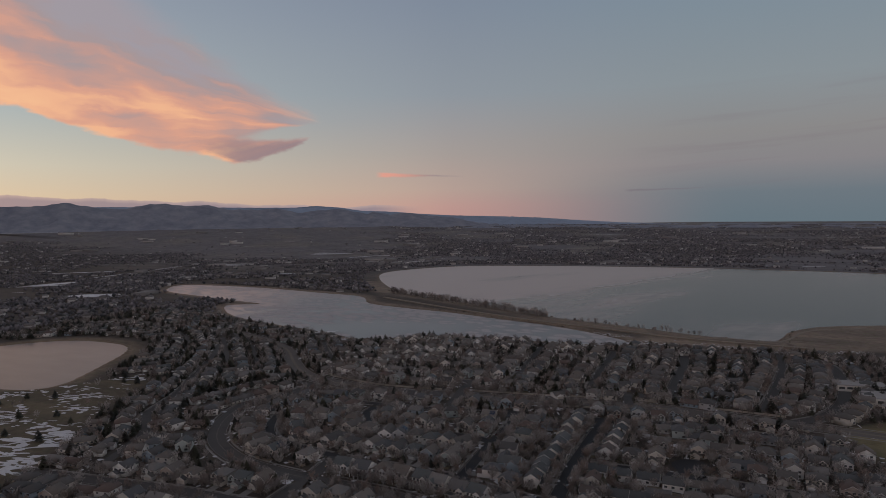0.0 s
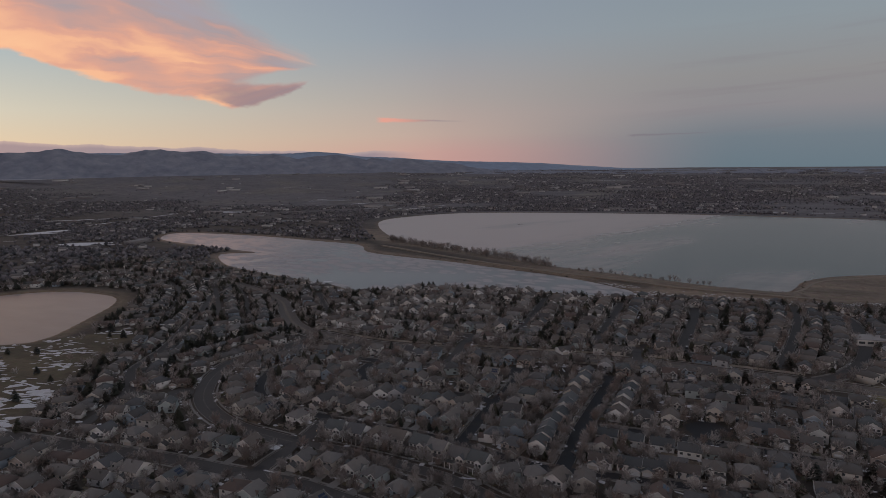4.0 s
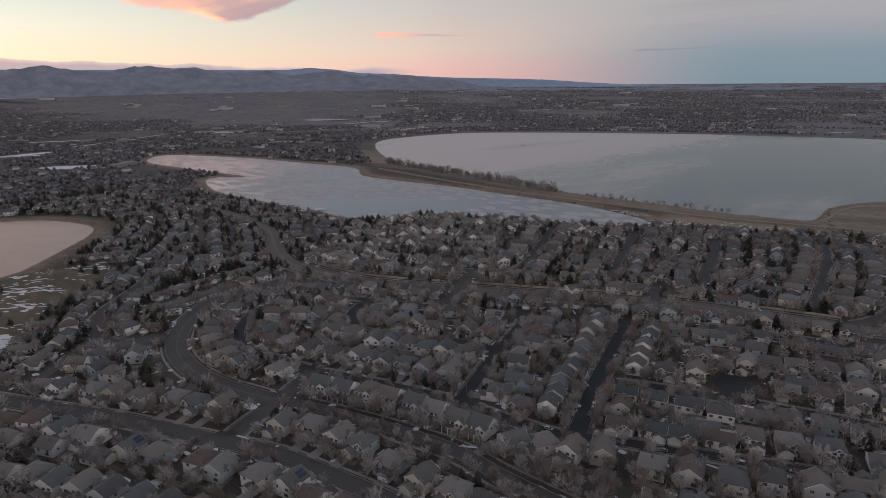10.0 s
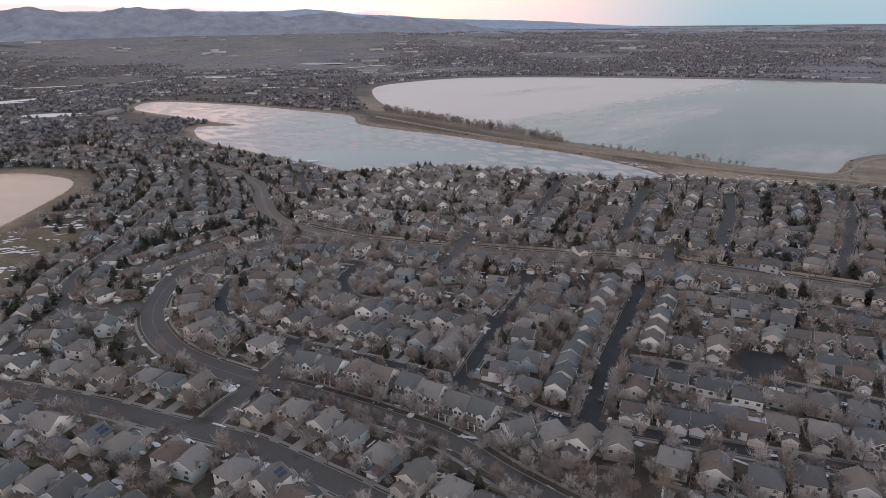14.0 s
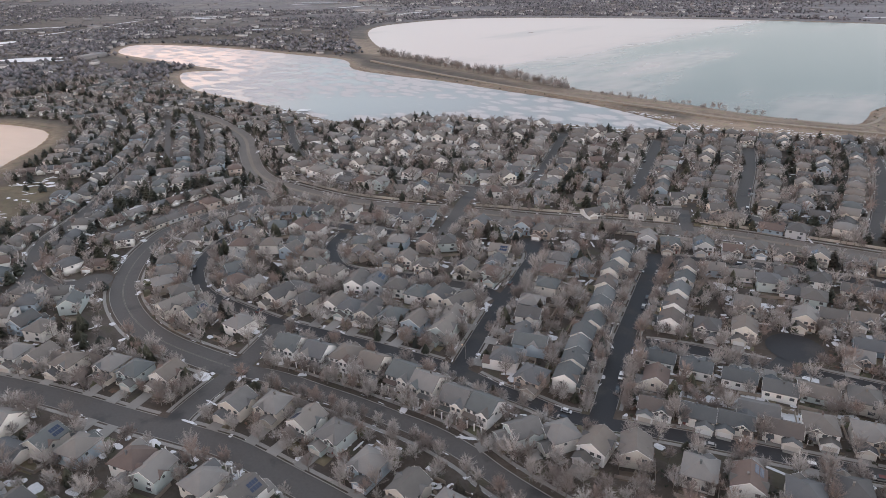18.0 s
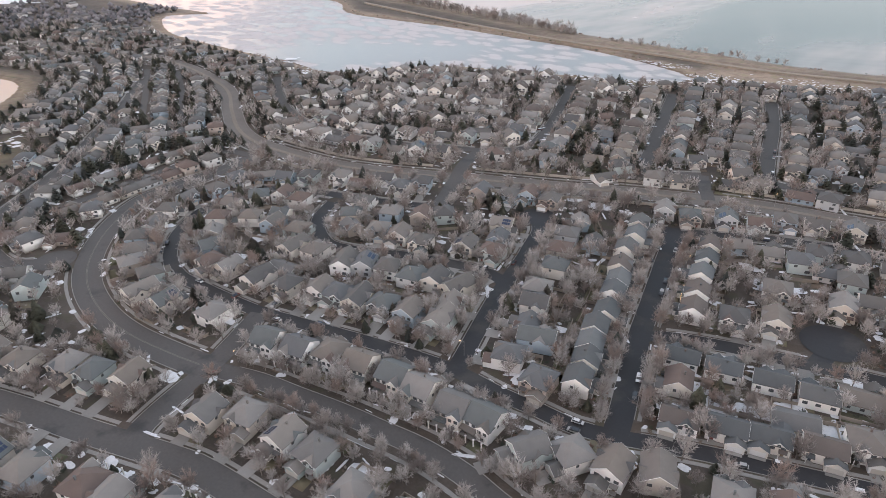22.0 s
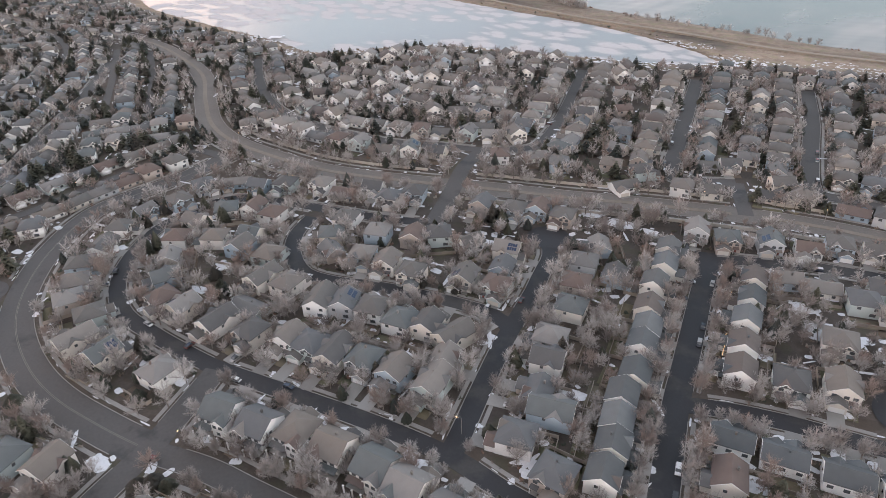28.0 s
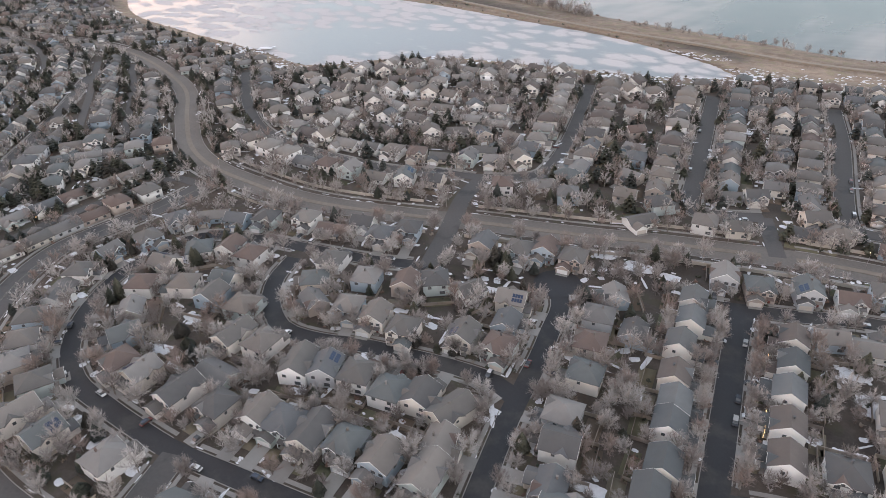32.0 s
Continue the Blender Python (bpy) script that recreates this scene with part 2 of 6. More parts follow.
def palette(name, colours, rough, grain=6.0, spread=0.25, lines=0.0, tall=False):
    def build(k, b):
        r = tone(k)
        n = len(colours)
        c = k.ramp(r, [(i / n, (*col, 1)) for i, col in enumerate(colours)], "CONSTANT")
        pos = place(k)
        g = k.noise(pos, grain, 4.0, 0.6)
        big = k.noise(pos, 0.35, 3.0)
        f = k.math("ADD", k.math("MULTIPLY", g, spread), k.math("MULTIPLY", big, spread))
        c = k.mix(1.0, c, k.ramp(f, [(0.0, (1 - spread,) * 3), (2 * spread, (1 + spread * 0.6,) * 3)]), "MULTIPLY")
        k.put(b.inputs["Base Color"], c)
        b.inputs["Roughness"].default_value = rough
        if lines:
            w = k.add("ShaderNodeTexWave")
            w.wave_type, w.bands_direction = "BANDS", "Z"
            w.inputs["Scale"].default_value = lines
            w.inputs["Distortion"].default_value = 0.4
            k.put(w.inputs["Vector"], pos)
            bump(k, b, k.math("ADD", w.outputs["Fac"], g), 0.5, 0.03)
        else:
            bump(k, b, g, 0.5, 0.05)
    return material(name, build)


palette("siding", [(0.540, 0.508, 0.454), (0.691, 0.659, 0.616), (0.454, 0.464, 0.475), (0.605, 0.551, 0.486), (0.367, 0.432, 0.486), (0.799, 0.788, 0.756), (0.410, 0.356, 0.313), (0.626, 0.626, 0.605), (0.713, 0.670, 0.605), (0.454, 0.508, 0.497), (0.292, 0.356, 0.410), (0.778, 0.756, 0.734)], 0.75, 2.5, 0.12, 1.6)
palette("pale_siding", [(0.80, 0.79, 0.77), (0.83, 0.82, 0.80), (0.76, 0.73, 0.68), (0.74, 0.70, 0.64), (0.82, 0.80, 0.76)], 0.7, 2.5, 0.10, 1.6)
palette("shingles", [(0.120, 0.113, 0.106), (0.159, 0.144, 0.131), (0.144, 0.140, 0.136), (0.198, 0.182, 0.166), (0.115, 0.118, 0.122), (0.169, 0.149, 0.131), (0.136, 0.103, 0.090), (0.129, 0.122, 0.115), (0.209, 0.199, 0.189), (0.094, 0.092, 0.091), (0.115, 0.124, 0.124)], 0.92, 5.0, 0.3)
palette("tan_shingles", [(0.17, 0.153, 0.136), (0.225, 0.208, 0.19), (0.14, 0.126, 0.115), (0.195, 0.172, 0.15), (0.115, 0.098, 0.09), (0.25, 0.235, 0.22)], 0.92, 5.0, 0.3)
palette("dark_shingles", [(0.077, 0.085, 0.089), (0.094, 0.102, 0.107), (0.110, 0.112, 0.112), (0.132, 0.140, 0.143), (0.086, 0.092, 0.095), (0.116, 0.099, 0.090)], 0.9, 5.0, 0.3)
palette("trim_white", [(0.82, 0.81, 0.79), (0.76, 0.74, 0.71), (0.84, 0.83, 0.82), (0.7, 0.67, 0.62)], 0.6, 3.0, 0.08)
palette("garage_panel", [(0.78, 0.77, 0.75), (0.62, 0.59, 0.54), (0.8, 0.8, 0.79), (0.55, 0.5, 0.44)], 0.55, 3.0, 0.1, 1.1)
palette("door_paint", [(0.16, 0.05, 0.04), (0.07, 0.09, 0.12), (0.2, 0.14, 0.09), (0.3, 0.29, 0.27)], 0.45, 3.0, 0.1)
palette("twigs", [(0.337, 0.307, 0.289), (0.441, 0.413, 0.392), (0.263, 0.232, 0.213), (0.359, 0.326, 0.306), (0.281, 0.223, 0.195), (0.402, 0.373, 0.351), (0.231, 0.199, 0.184)], 0.9, 1.0, 0.25)
palette("bark", [(0.221, 0.194, 0.166), (0.277, 0.246, 0.215), (0.176, 0.149, 0.128)], 0.95, 4.0, 0.3)
palette("needles", [(0.064, 0.071, 0.054), (0.083, 0.087, 0.064), (0.069, 0.077, 0.069), (0.098, 0.098, 0.069), (0.076, 0.069, 0.057)], 0.9, 2.0, 0.3)
# crowns of the distant trees, with blue-grey haze mixed into the colours
palette("hazy_crowns", [(0.14, 0.13, 0.139), (0.185, 0.175, 0.186), (0.115, 0.109, 0.118), (0.068, 0.073, 0.078), (0.215, 0.205, 0.215), (0.145, 0.134, 0.142)], 0.95, 0.5, 0.2)
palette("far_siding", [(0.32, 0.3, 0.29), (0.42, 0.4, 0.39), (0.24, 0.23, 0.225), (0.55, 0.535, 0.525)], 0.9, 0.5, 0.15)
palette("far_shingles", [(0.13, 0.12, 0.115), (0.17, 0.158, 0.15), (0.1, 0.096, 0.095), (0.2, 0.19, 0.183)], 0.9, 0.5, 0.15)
palette("shrub", [(0.16, 0.125, 0.095), (0.22, 0.175, 0.14), (0.075, 0.075, 0.05), (0.2, 0.13, 0.1), (0.28, 0.24, 0.2), (0.06, 0.066, 0.048)], 0.95, 3.0, 0.3)
palette("lawn", [(0.135, 0.125, 0.078), (0.17, 0.145, 0.095), (0.11, 0.11, 0.066), (0.15, 0.115, 0.085), (0.19, 0.165, 0.12)], 0.97, 1.2, 0.3)
palette("cedar_fence", [(0.3, 0.25, 0.2), (0.36, 0.31, 0.26), (0.26, 0.22, 0.19)], 0.9, 3.0, 0.2)
palette("car_paint", [(0.55, 0.56, 0.57), (0.03, 0.03, 0.035), (0.75, 0.75, 0.75), (0.1, 0.105, 0.115), (0.68, 0.68, 0.67), (0.16, 0.06, 0.055), (0.05, 0.06, 0.085), (0.35, 0.34, 0.32), (0.04, 0.04, 0.042)], 0.25, 1.0, 0.03)
palette("concrete", [(0.281, 0.269, 0.250), (0.242, 0.230, 0.215), (0.320, 0.304, 0.285)], 0.9, 1.5, 0.2)


def plain(name, col, rough, metal=0.0, grain=3.0, spread=0.2, rel=0.02):
    def build(k, b):
        pos = place(k)
        g = k.noise(pos, grain, 4.0, 0.6)
        big = k.noise(pos, grain * 0.06, 3.0)
        f = k.math("MULTIPLY", k.math("ADD", g, big), 0.5)
        c = k.ramp(f, [(0.25, tuple(v * (1 - spread) for v in col)), (0.75, tuple(min(1, v * (1 + spread)) for v in col))])
        k.put(b.inputs["Base Color"], c)
        b.inputs["Roughness"].default_value = rough
        b.inputs["Metallic"].default_value = metal
        if rel:
            bump(k, b, g, 0.4, rel)
    return material(name, build)




def street(name, dry, wet, a, b):
    """Asphalt with damp stains where the snow has melted."""
    def build(k, bs):
        pos = place(k)
        g = k.noise(pos, 0.9, 4.0, 0.6)
        stain = k.span(k.noise(pos, 0.045, 5.0, 0.62), a, b)
        c = k.mix(stain, (*dry, 1), (*wet, 1))
        c = k.mix(1.0, c, k.ramp(g, [(0.25, (0.9,) * 3), (0.75, (1.12,) * 3)]), "MULTIPLY")
        k.put(bs.inputs["Base Color"], c)
        k.put(bs.inputs["Roughness"], k.span(stain, 0.0, 1.0, 0.92, 0.72))
        bump(k, bs, g, 0.4, 0.02)
    return material(name, build)


street("asphalt", (0.09, 0.084, 0.08), (0.042, 0.04, 0.04), 0.56, 0.68)
street("wet_asphalt", (0.058, 0.055, 0.053), (0.026, 0.025, 0.027), 0.38, 0.5)
plain("worn_asphalt", (0.14, 0.125, 0.112), 0.9, 0, 0.7, 0.3)
plain("sidewalk_concrete", (0.27, 0.255, 0.237), 0.92, 0, 1.2, 0.22)
plain("rubber", (0.02, 0.02, 0.02), 0.85)
plain("dark_glass", (0.09, 0.095, 0.1), 0.12, 0, 1.0, 0.1, 0)
plain("solar_glass", (0.03, 0.045, 0.085), 0.25, 0, 1.0, 0.1, 0)
plain("snow", (0.66, 0.66, 0.675), 0.8, 0, 0.8, 0.22, 0.06)
# far ridge: aerial haze put into its blue base colour
plain("hazed_hill", (0.3, 0.37, 0.48), 0.95, 0, 0.02, 0.25, 0)
plain("far_flat_roof", (0.24, 0.235, 0.235), 0.9, 0, 0.1, 0.3, 0)
plain("flat_roof", (0.34, 0.33, 0.32), 0.9, 0, 0.5, 0.15)
plain("far_wall", (0.3, 0.28, 0.26), 0.9, 0, 0.2, 0.35, 0)
plain("painted_line", (0.17, 0.16, 0.135), 0.8, 0, 2.0, 0.3, 0)
plain("packed_path", (0.26, 0.222, 0.178), 0.95, 0, 0.4, 0.2)
plain("dry_verge", (0.19, 0.163, 0.132), 0.95, 0, 0.4, 0.3)


def ground_build(k, b):
    pos = place(k)
    att = k.add("ShaderNodeAttribute")
    att.attribute_name = "zone"
    zone = att.outputs["Color"]
    a = k.noise(pos, 0.9, 5.0, 0.65)
    c = k.noise(pos, 0.06, 4.0, 0.6)
    v = k.math("ADD", k.math("MULTIPLY", a, 0.6), k.math("MULTIPLY", c, 0.6))
    wide = k.noise(k.scaled(pos, 0.0045, 0.02, 1.0, 20.0), 1.0, 5.0, 0.65)
    zone = k.mix(1.0, zone, k.ramp(wide, [(0.3, (0.6, 0.6, 0.62)), (0.5, (1.0, 1.0, 1.0)), (0.72, (1.4, 1.36, 1.32))]), "MULTIPLY")
    col = k.mix(1.0, zone, k.ramp(v, [(0.3, (0.53, 0.49, 0.48)), (0.85, (1.5, 1.4, 1.34))]), "MULTIPLY")
    lawn = k.noise(pos, 0.11, 2.0, 0.4)
    col = k.mix(k.span(lawn, 0.55, 0.62, 0.0, 0.45), col, k.mix(1.0, zone, (0.85, 0.95, 0.62, 1), "MULTIPLY"))
    col = k.mix(k.span(lawn, 0.45, 0.38, 0.0, 0.5), col, k.mix(1.0, zone, (0.75, 0.62, 0.52, 1), "MULTIPLY"))
    k.put(b.inputs["Base Color"], col)
    b.inputs["Roughness"].default_value = 0.95
    bump(k, b, a, 0.6, 0.2)


material("soil_and_grass", ground_build)


def hill_build(k, b):
    pos = place(k)
    a = k.noise(pos, 0.012, 6.0, 0.65)
    s = k.noise(k.scaled(pos, 1, 1, 3), 0.03, 5.0, 0.7)
    # slope colours carry a bluish haze
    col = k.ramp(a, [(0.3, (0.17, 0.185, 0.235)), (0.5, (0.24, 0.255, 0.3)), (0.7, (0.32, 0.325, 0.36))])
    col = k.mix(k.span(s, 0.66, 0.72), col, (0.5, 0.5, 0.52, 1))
    k.put(b.inputs["Base Color"], col)
    b.inputs["Roughness"].default_value = 0.95


material("foothill", hill_build)


def ice_build(k, b):
    pos = place(k)
    # rounded pans of wind-blown snow with dark seams of ice between them
    sep = k.add("ShaderNodeSeparateXYZ")
    k.put(sep.inputs[0], pos)
    warp = k.noise(k.scaled(pos, 0.012, 0.012, 1), 1.0, 3.0, 0.5, 1)
    sc = k.add("ShaderNodeVectorMath")
    sc.operation = "SCALE"
    k.put(sc.inputs[0], warp)
    sc.inputs["Scale"].default_value = 1.5
    v2 = k.add("ShaderNodeVectorMath")
    v2.operation = "ADD"
    k.put(v2.inputs[0], k.scaled(k.scaled(pos, 1, 1, 1, 25.0), 0.028, 0.05, 1.0))
    k.put(v2.inputs[1], sc.outputs[0])
    pans = k.add("ShaderNodeTexVoronoi")
    pans.voronoi_dimensions = "2D"
    pans.inputs["Scale"].default_value = 1.0
    k.put(pans.inputs["Vector"], v2.outputs[0])
    n = k.noise(k.scaled(pos, 0.05, 0.07, 1.0), 1.0, 5.0, 0.6)
    big = k.noise(k.scaled(pos, 0.006, 0.009, 1), 1.0, 2.0)
    # an open stretch of bare ice near the southern shore, another round the spit
    dx = k.math("DIVIDE", k.math("ADD", sep.outputs[0], 515.0), 125.0)
    dy = k.math("DIVIDE", k.math("SUBTRACT", sep.outputs[1], k.math("ADD", 1047.0, k.math("MULTIPLY", sep.outputs[0], 0.3))), 46.0)
    bare = k.math("SQRT", k.math("ADD", k.math("MULTIPLY", dx, dx), k.math("MULTIPLY", dy, dy)))
    bare = k.span(k.math("ADD", bare, k.math("MULTIPLY", k.math("SUBTRACT", n, 0.5), 1.0)), 1.3, 0.9)
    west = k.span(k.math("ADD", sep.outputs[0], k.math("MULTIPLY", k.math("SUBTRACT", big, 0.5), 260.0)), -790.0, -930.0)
    d = k.math("ADD", pans.outputs["Distance"], k.math("MULTIPLY", k.math("SUBTRACT", n, 0.5), 0.9))
    d = k.math("ADD", d, k.math("MULTIPLY", k.math("SUBTRACT", big, 0.5), 0.7))
    d = k.math("ADD", d, k.math("ADD", k.math("MULTIPLY", bare, 0.6), k.math("MULTIPLY", west, 0.12)))
    m = k.span(d, 0.62, 0.3)
    grain = k.noise(pos, 0.4, 4.0)
    ice = k.mix(grain, (0.16, 0.162, 0.168, 1), (0.215, 0.212, 0.216, 1))
    # western ice: the pink sky's reflection is put into its colour
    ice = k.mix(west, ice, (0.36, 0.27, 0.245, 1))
    snowc = k.mix(grain, (0.46, 0.435, 0.43, 1), (0.56, 0.53, 0.525, 1))
    k.put(b.inputs["Base Color"], k.mix(m, ice, snowc))
    k.put(b.inputs["Roughness"], k.span(m, 0.0, 1.0, 0.28, 0.75))
    k.put(b.inputs["Specular IOR Level"], k.span(m, 0.0, 1.0, 0.35, 0.05))
    bump(k, b, grain, 0.15, 0.1)


material("snowy_ice", ice_build)


def lake_build(k, b):
    pos = place(k)
    turned = k.scaled(pos, 1, 1, 1, 20.0)
    big = k.noise(k.scaled(turned, 0.0055, 0.0016, 1), 1.0, 4.0, 0.55)
    streak = k.noise(k.scaled(pos, 0.004, 0.03, 1), 1.0, 4.0)
    sep = k.add("ShaderNodeSeparateXYZ")
    k.put(sep.inputs[0], turned)
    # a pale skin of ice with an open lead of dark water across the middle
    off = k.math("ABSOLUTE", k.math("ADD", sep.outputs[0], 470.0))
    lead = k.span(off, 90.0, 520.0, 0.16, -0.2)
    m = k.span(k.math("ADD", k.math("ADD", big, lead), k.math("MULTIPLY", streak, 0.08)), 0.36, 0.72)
    # the pale tone holds a painted pink reflection of the sky
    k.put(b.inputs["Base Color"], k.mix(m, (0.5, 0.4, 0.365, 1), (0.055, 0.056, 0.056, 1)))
    k.put(b.inputs["Roughness"], k.span(m, 0.0, 1.0, 0.3, 0.2))
    b.inputs["IOR"].default_value = 1.24
    bump(k, b, streak, 0.04, 0.5)


material("lake_water", lake_build)


def pond_build(k, b):
    pos = place(k)
    n = k.noise(k.scaled(pos, 0.02, 0.05, 1, 20), 1.0, 5.0)
    k.put(b.inputs["Base Color"], k.mix(n, (0.085, 0.078, 0.079, 1), (0.16, 0.146, 0.146, 1)))
    b.inputs["Roughness"].default_value = 0.32
    b.inputs["IOR"].default_value = 1.3


material("pond_ice", pond_build)


def glow(name, col, strength):
    def build(k, b):
        b.inputs["Base Color"].default_value = (*col, 1)
        b.inputs["Emission Color"].default_value = (*col, 1)
        b.inputs["Emission Strength"].default_value = strength
    return material(name, build)


glow("lamp_glow", (1.0, 0.62, 0.3), 0.7)

# ---------------------------------------------------------------- geometry helpers
RNG = np.random.default_rng(7)


def tri_mesh(name, verts, faces, mats, slots=None, tones=None):
    """A mesh from arrays of corners and triangles."""
    me = bpy.data.meshes.new(name)
    verts, faces = np.asarray(verts, np.float32), np.asarray(faces, np.int32)
    n = len(faces)
    me.vertices.add(len(verts))
    me.vertices.foreach_set("co", verts.ravel())
    me.loops.add(3 * n)
    me.loops.foreach_set("vertex_index", faces.ravel())
    me.polygons.add(n)
    me.polygons.foreach_set("loop_start", np.arange(0, 3 * n, 3, dtype=np.int32))
    for m in mats:
        me.materials.append(MATS[m])
    if slots is not None:
        me.polygons.foreach_set("material_index", np.asarray(slots, np.int32))
    if tones is not None:
        a = me.attributes.new("tone", "FLOAT", "POINT")
        a.data.foreach_set("value", np.asarray(tones, np.float32))
    me.update(calc_edges=True)
    return me


def part(name, bm, mat, parent=None, label=""):
    """Links a bmesh as one mesh object, under a thing or a part."""
    me = bpy.data.meshes.new(name)
    bm.to_mesh(me)
    bm.free()
    for m in (mat if isinstance(mat, (list, tuple)) else [mat]):
        me.materials.append(MATS[m])
    ob = new(name, me)
    if parent is not None:
        ob.parent = parent
    return tagged(ob, label)


def box(bm, x0, x1, y0, y1, z0, z1, slot=0):
    v = [bm.verts.new((x, y, z)) for z in (z0, z1) for x, y in ((x0, y0), (x1, y0), (x1, y1), (x0, y1))]
    for q in ((3, 2, 1, 0), (4, 5, 6, 7), (0, 1, 5, 4), (1, 2, 6, 5), (2, 3, 7, 6), (3, 0, 4, 7)):
        bm.faces.new([v[i] for i in q]).material_index = slot
    return v


def extrude_profile(bm, prof, a, b, axis, slot=0):
    """A closed profile in (across, up), pushed along axis x or y from a to b."""
    def at(s, p):
        return (s, p[0], p[1]) if axis == "x" else (p[0], s, p[1])
    one, two = [bm.verts.new(at(a, p)) for p in prof], [bm.verts.new(at(b, p)) for p in prof]
    n = len(prof)
    faces = [bm.faces.new(one), bm.faces.new(two[::-1])]
    for i in range(n):
        faces.append(bm.faces.new((one[i], two[i], two[(i + 1) % n], one[(i + 1) % n])))
    for f in faces:
        f.material_index = slot


def gable(bm, x0, x1, y0, y1, z, rise, axis, over=0.45, th=0.22):
    """A pitched roof of real thickness; its ridge runs along axis."""
    c0, c1, s0, s1 = (y0, y1, x0, x1) if axis == "x" else (x0, x1, y0, y1)
    mid, drop = (c0 + c1) / 2, rise / ((c1 - c0) / 2) * over
    prof = [(c0 - over, z - drop), (mid, z + rise), (c1 + over, z - drop), (c1 + over, z - drop + th), (mid, z + rise + th), (c0 - over, z - drop + th)]
    extrude_profile(bm, prof, s0 - over, s1 + over, axis)
    bmesh.ops.recalc_face_normals(bm, faces=bm.faces[:])


def gable_fill(bm, x0, x1, y0, y1, z, rise, axis):
    c0, c1, s0, s1 = (y0, y1, x0, x1) if axis == "x" else (x0, x1, y0, y1)
    extrude_profile(bm, [(c0, z), (c1, z), ((c0 + c1) / 2, z + rise)], s0, s1, axis)


def hip(bm, x0, x1, y0, y1, z, rise, over=0.5, th=0.2):
    x0, x1, y0, y1 = x0 - over, x1 + over, y0 - over, y1 + over
    low = [bm.verts.new((x, y, z - 0.12)) for x, y in ((x0, y0), (x1, y0), (x1, y1), (x0, y1))]
    up = [bm.verts.new((x, y, z - 0.12 + th)) for x, y in ((x0, y0), (x1, y0), (x1, y1), (x0, y1))]
    w, d = x1 - x0, y1 - y0
    if w >= d:
        r = [bm.verts.new((x0 + d / 2, (y0 + y1) / 2, z + rise)), bm.verts.new((x1 - d / 2 + 0.01, (y0 + y1) / 2, z + rise))]
        tops = [(0, 1, r[1], r[0]), (1, 2, r[1]), (2, 3, r[0], r[1]), (3, 0, r[0])]
    else:
        r = [bm.verts.new(((x0 + x1) / 2, y0 + w / 2, z + rise)), bm.verts.new(((x0 + x1) / 2, y1 - w / 2, z + rise))]
        tops = [(0, 1, r[0]), (1, 2, r[1], r[0]), (2, 3, r[1]), (3, 0, r[0], r[1])]
    bm.faces.new(low[::-1])
    for i in range(4):
        bm.faces.new((low[i], low[(i + 1) % 4], up[(i + 1) % 4], up[i]))
    for t in tops:
        bm.faces.new([up[i] if isinstance(i, int) else i for i in t])


def smooth_line(pts, step=6.0, closed=False):
    """A smooth line through a few points, sampled about every step metres."""
    p = np.array(pts, float)
    n = len(p)
    out = []
    for i in range(n if closed else n - 1):
        a, b = p[i], p[(i + 1) % n]
        before = p[(i - 1) % n] if closed or i else a * 2 - b
        after = p[(i + 2) % n] if closed or i + 2 < n else b * 2 - a
        m = max(2, int(np.hypot(*(b - a)) / step))
        for t in np.arange(m) / m:
            out.append(0.5 * (2 * a + (b - before) * t + (2 * before - 5 * a + 4 * b - after) * t * t + (3 * a - before - 3 * b + after) * t ** 3))
    if not closed:
        out.append(p[-1])
    return np.array(out)


def normals_of(line):
    d = np.gradient(line, axis=0)
    d /= np.linalg.norm(d, axis=1)[:, None] + 1e-9
    return np.stack([-d[:, 1], d[:, 0]], 1)


def signed(poly, pts):
    """Metres outside (+) or inside (-) a closed outline."""
    pts = np.asarray(pts, float)
    best = np.full(len(pts), 1e9)
    inside = np.zeros(len(pts), bool)
    for a, b in zip(poly, np.roll(poly, -1, 0)):
        ab = b - a
        t = np.clip(((pts - a) @ ab) / (ab @ ab + 1e-9), 0, 1)
        best = np.minimum(best, np.hypot(*(pts - a - t[:, None] * ab).T))
        cross = ((a[1] > pts[:, 1]) != (b[1] > pts[:, 1])) & (pts[:, 0] < ab[0] * (pts[:, 1] - a[1]) / (ab[1] + 1e-12) + a[0])
        inside ^= cross
    return np.where(inside, -best, best)


def to_line(line, pts):
    pts = np.asarray(pts, float)
    best = np.full(len(pts), 1e9)
    for a, b in zip(line[:-1], line[1:]):
        ab = b - a
        t = np.clip(((pts - a) @ ab) / (ab @ ab + 1e-9), 0, 1)
        best = np.minimum(best, np.hypot(*(pts - a - t[:, None] * ab).T))
    return best


# ---------------------------------------------------------------- the plan: lakes, roads
ICE = smooth_line([(-1360, 1265), (-1275, 1291), (-1097, 1285), (-897, 1245), (-767, 1215), (-695, 1130), (-601, 1096), (-494, 1071), (-374, 1028), (-280, 996), (-195, 949), (-142, 900), (-187, 878), (-293, 873), (-407, 866), (-457, 833), (-506, 799), (-566, 823), (-696, 858), (-838, 907), (-941, 989), (-950, 1026), (-899, 1054), (-1020, 1081), (-1121, 1111), (-1286, 1163)], 25, True)
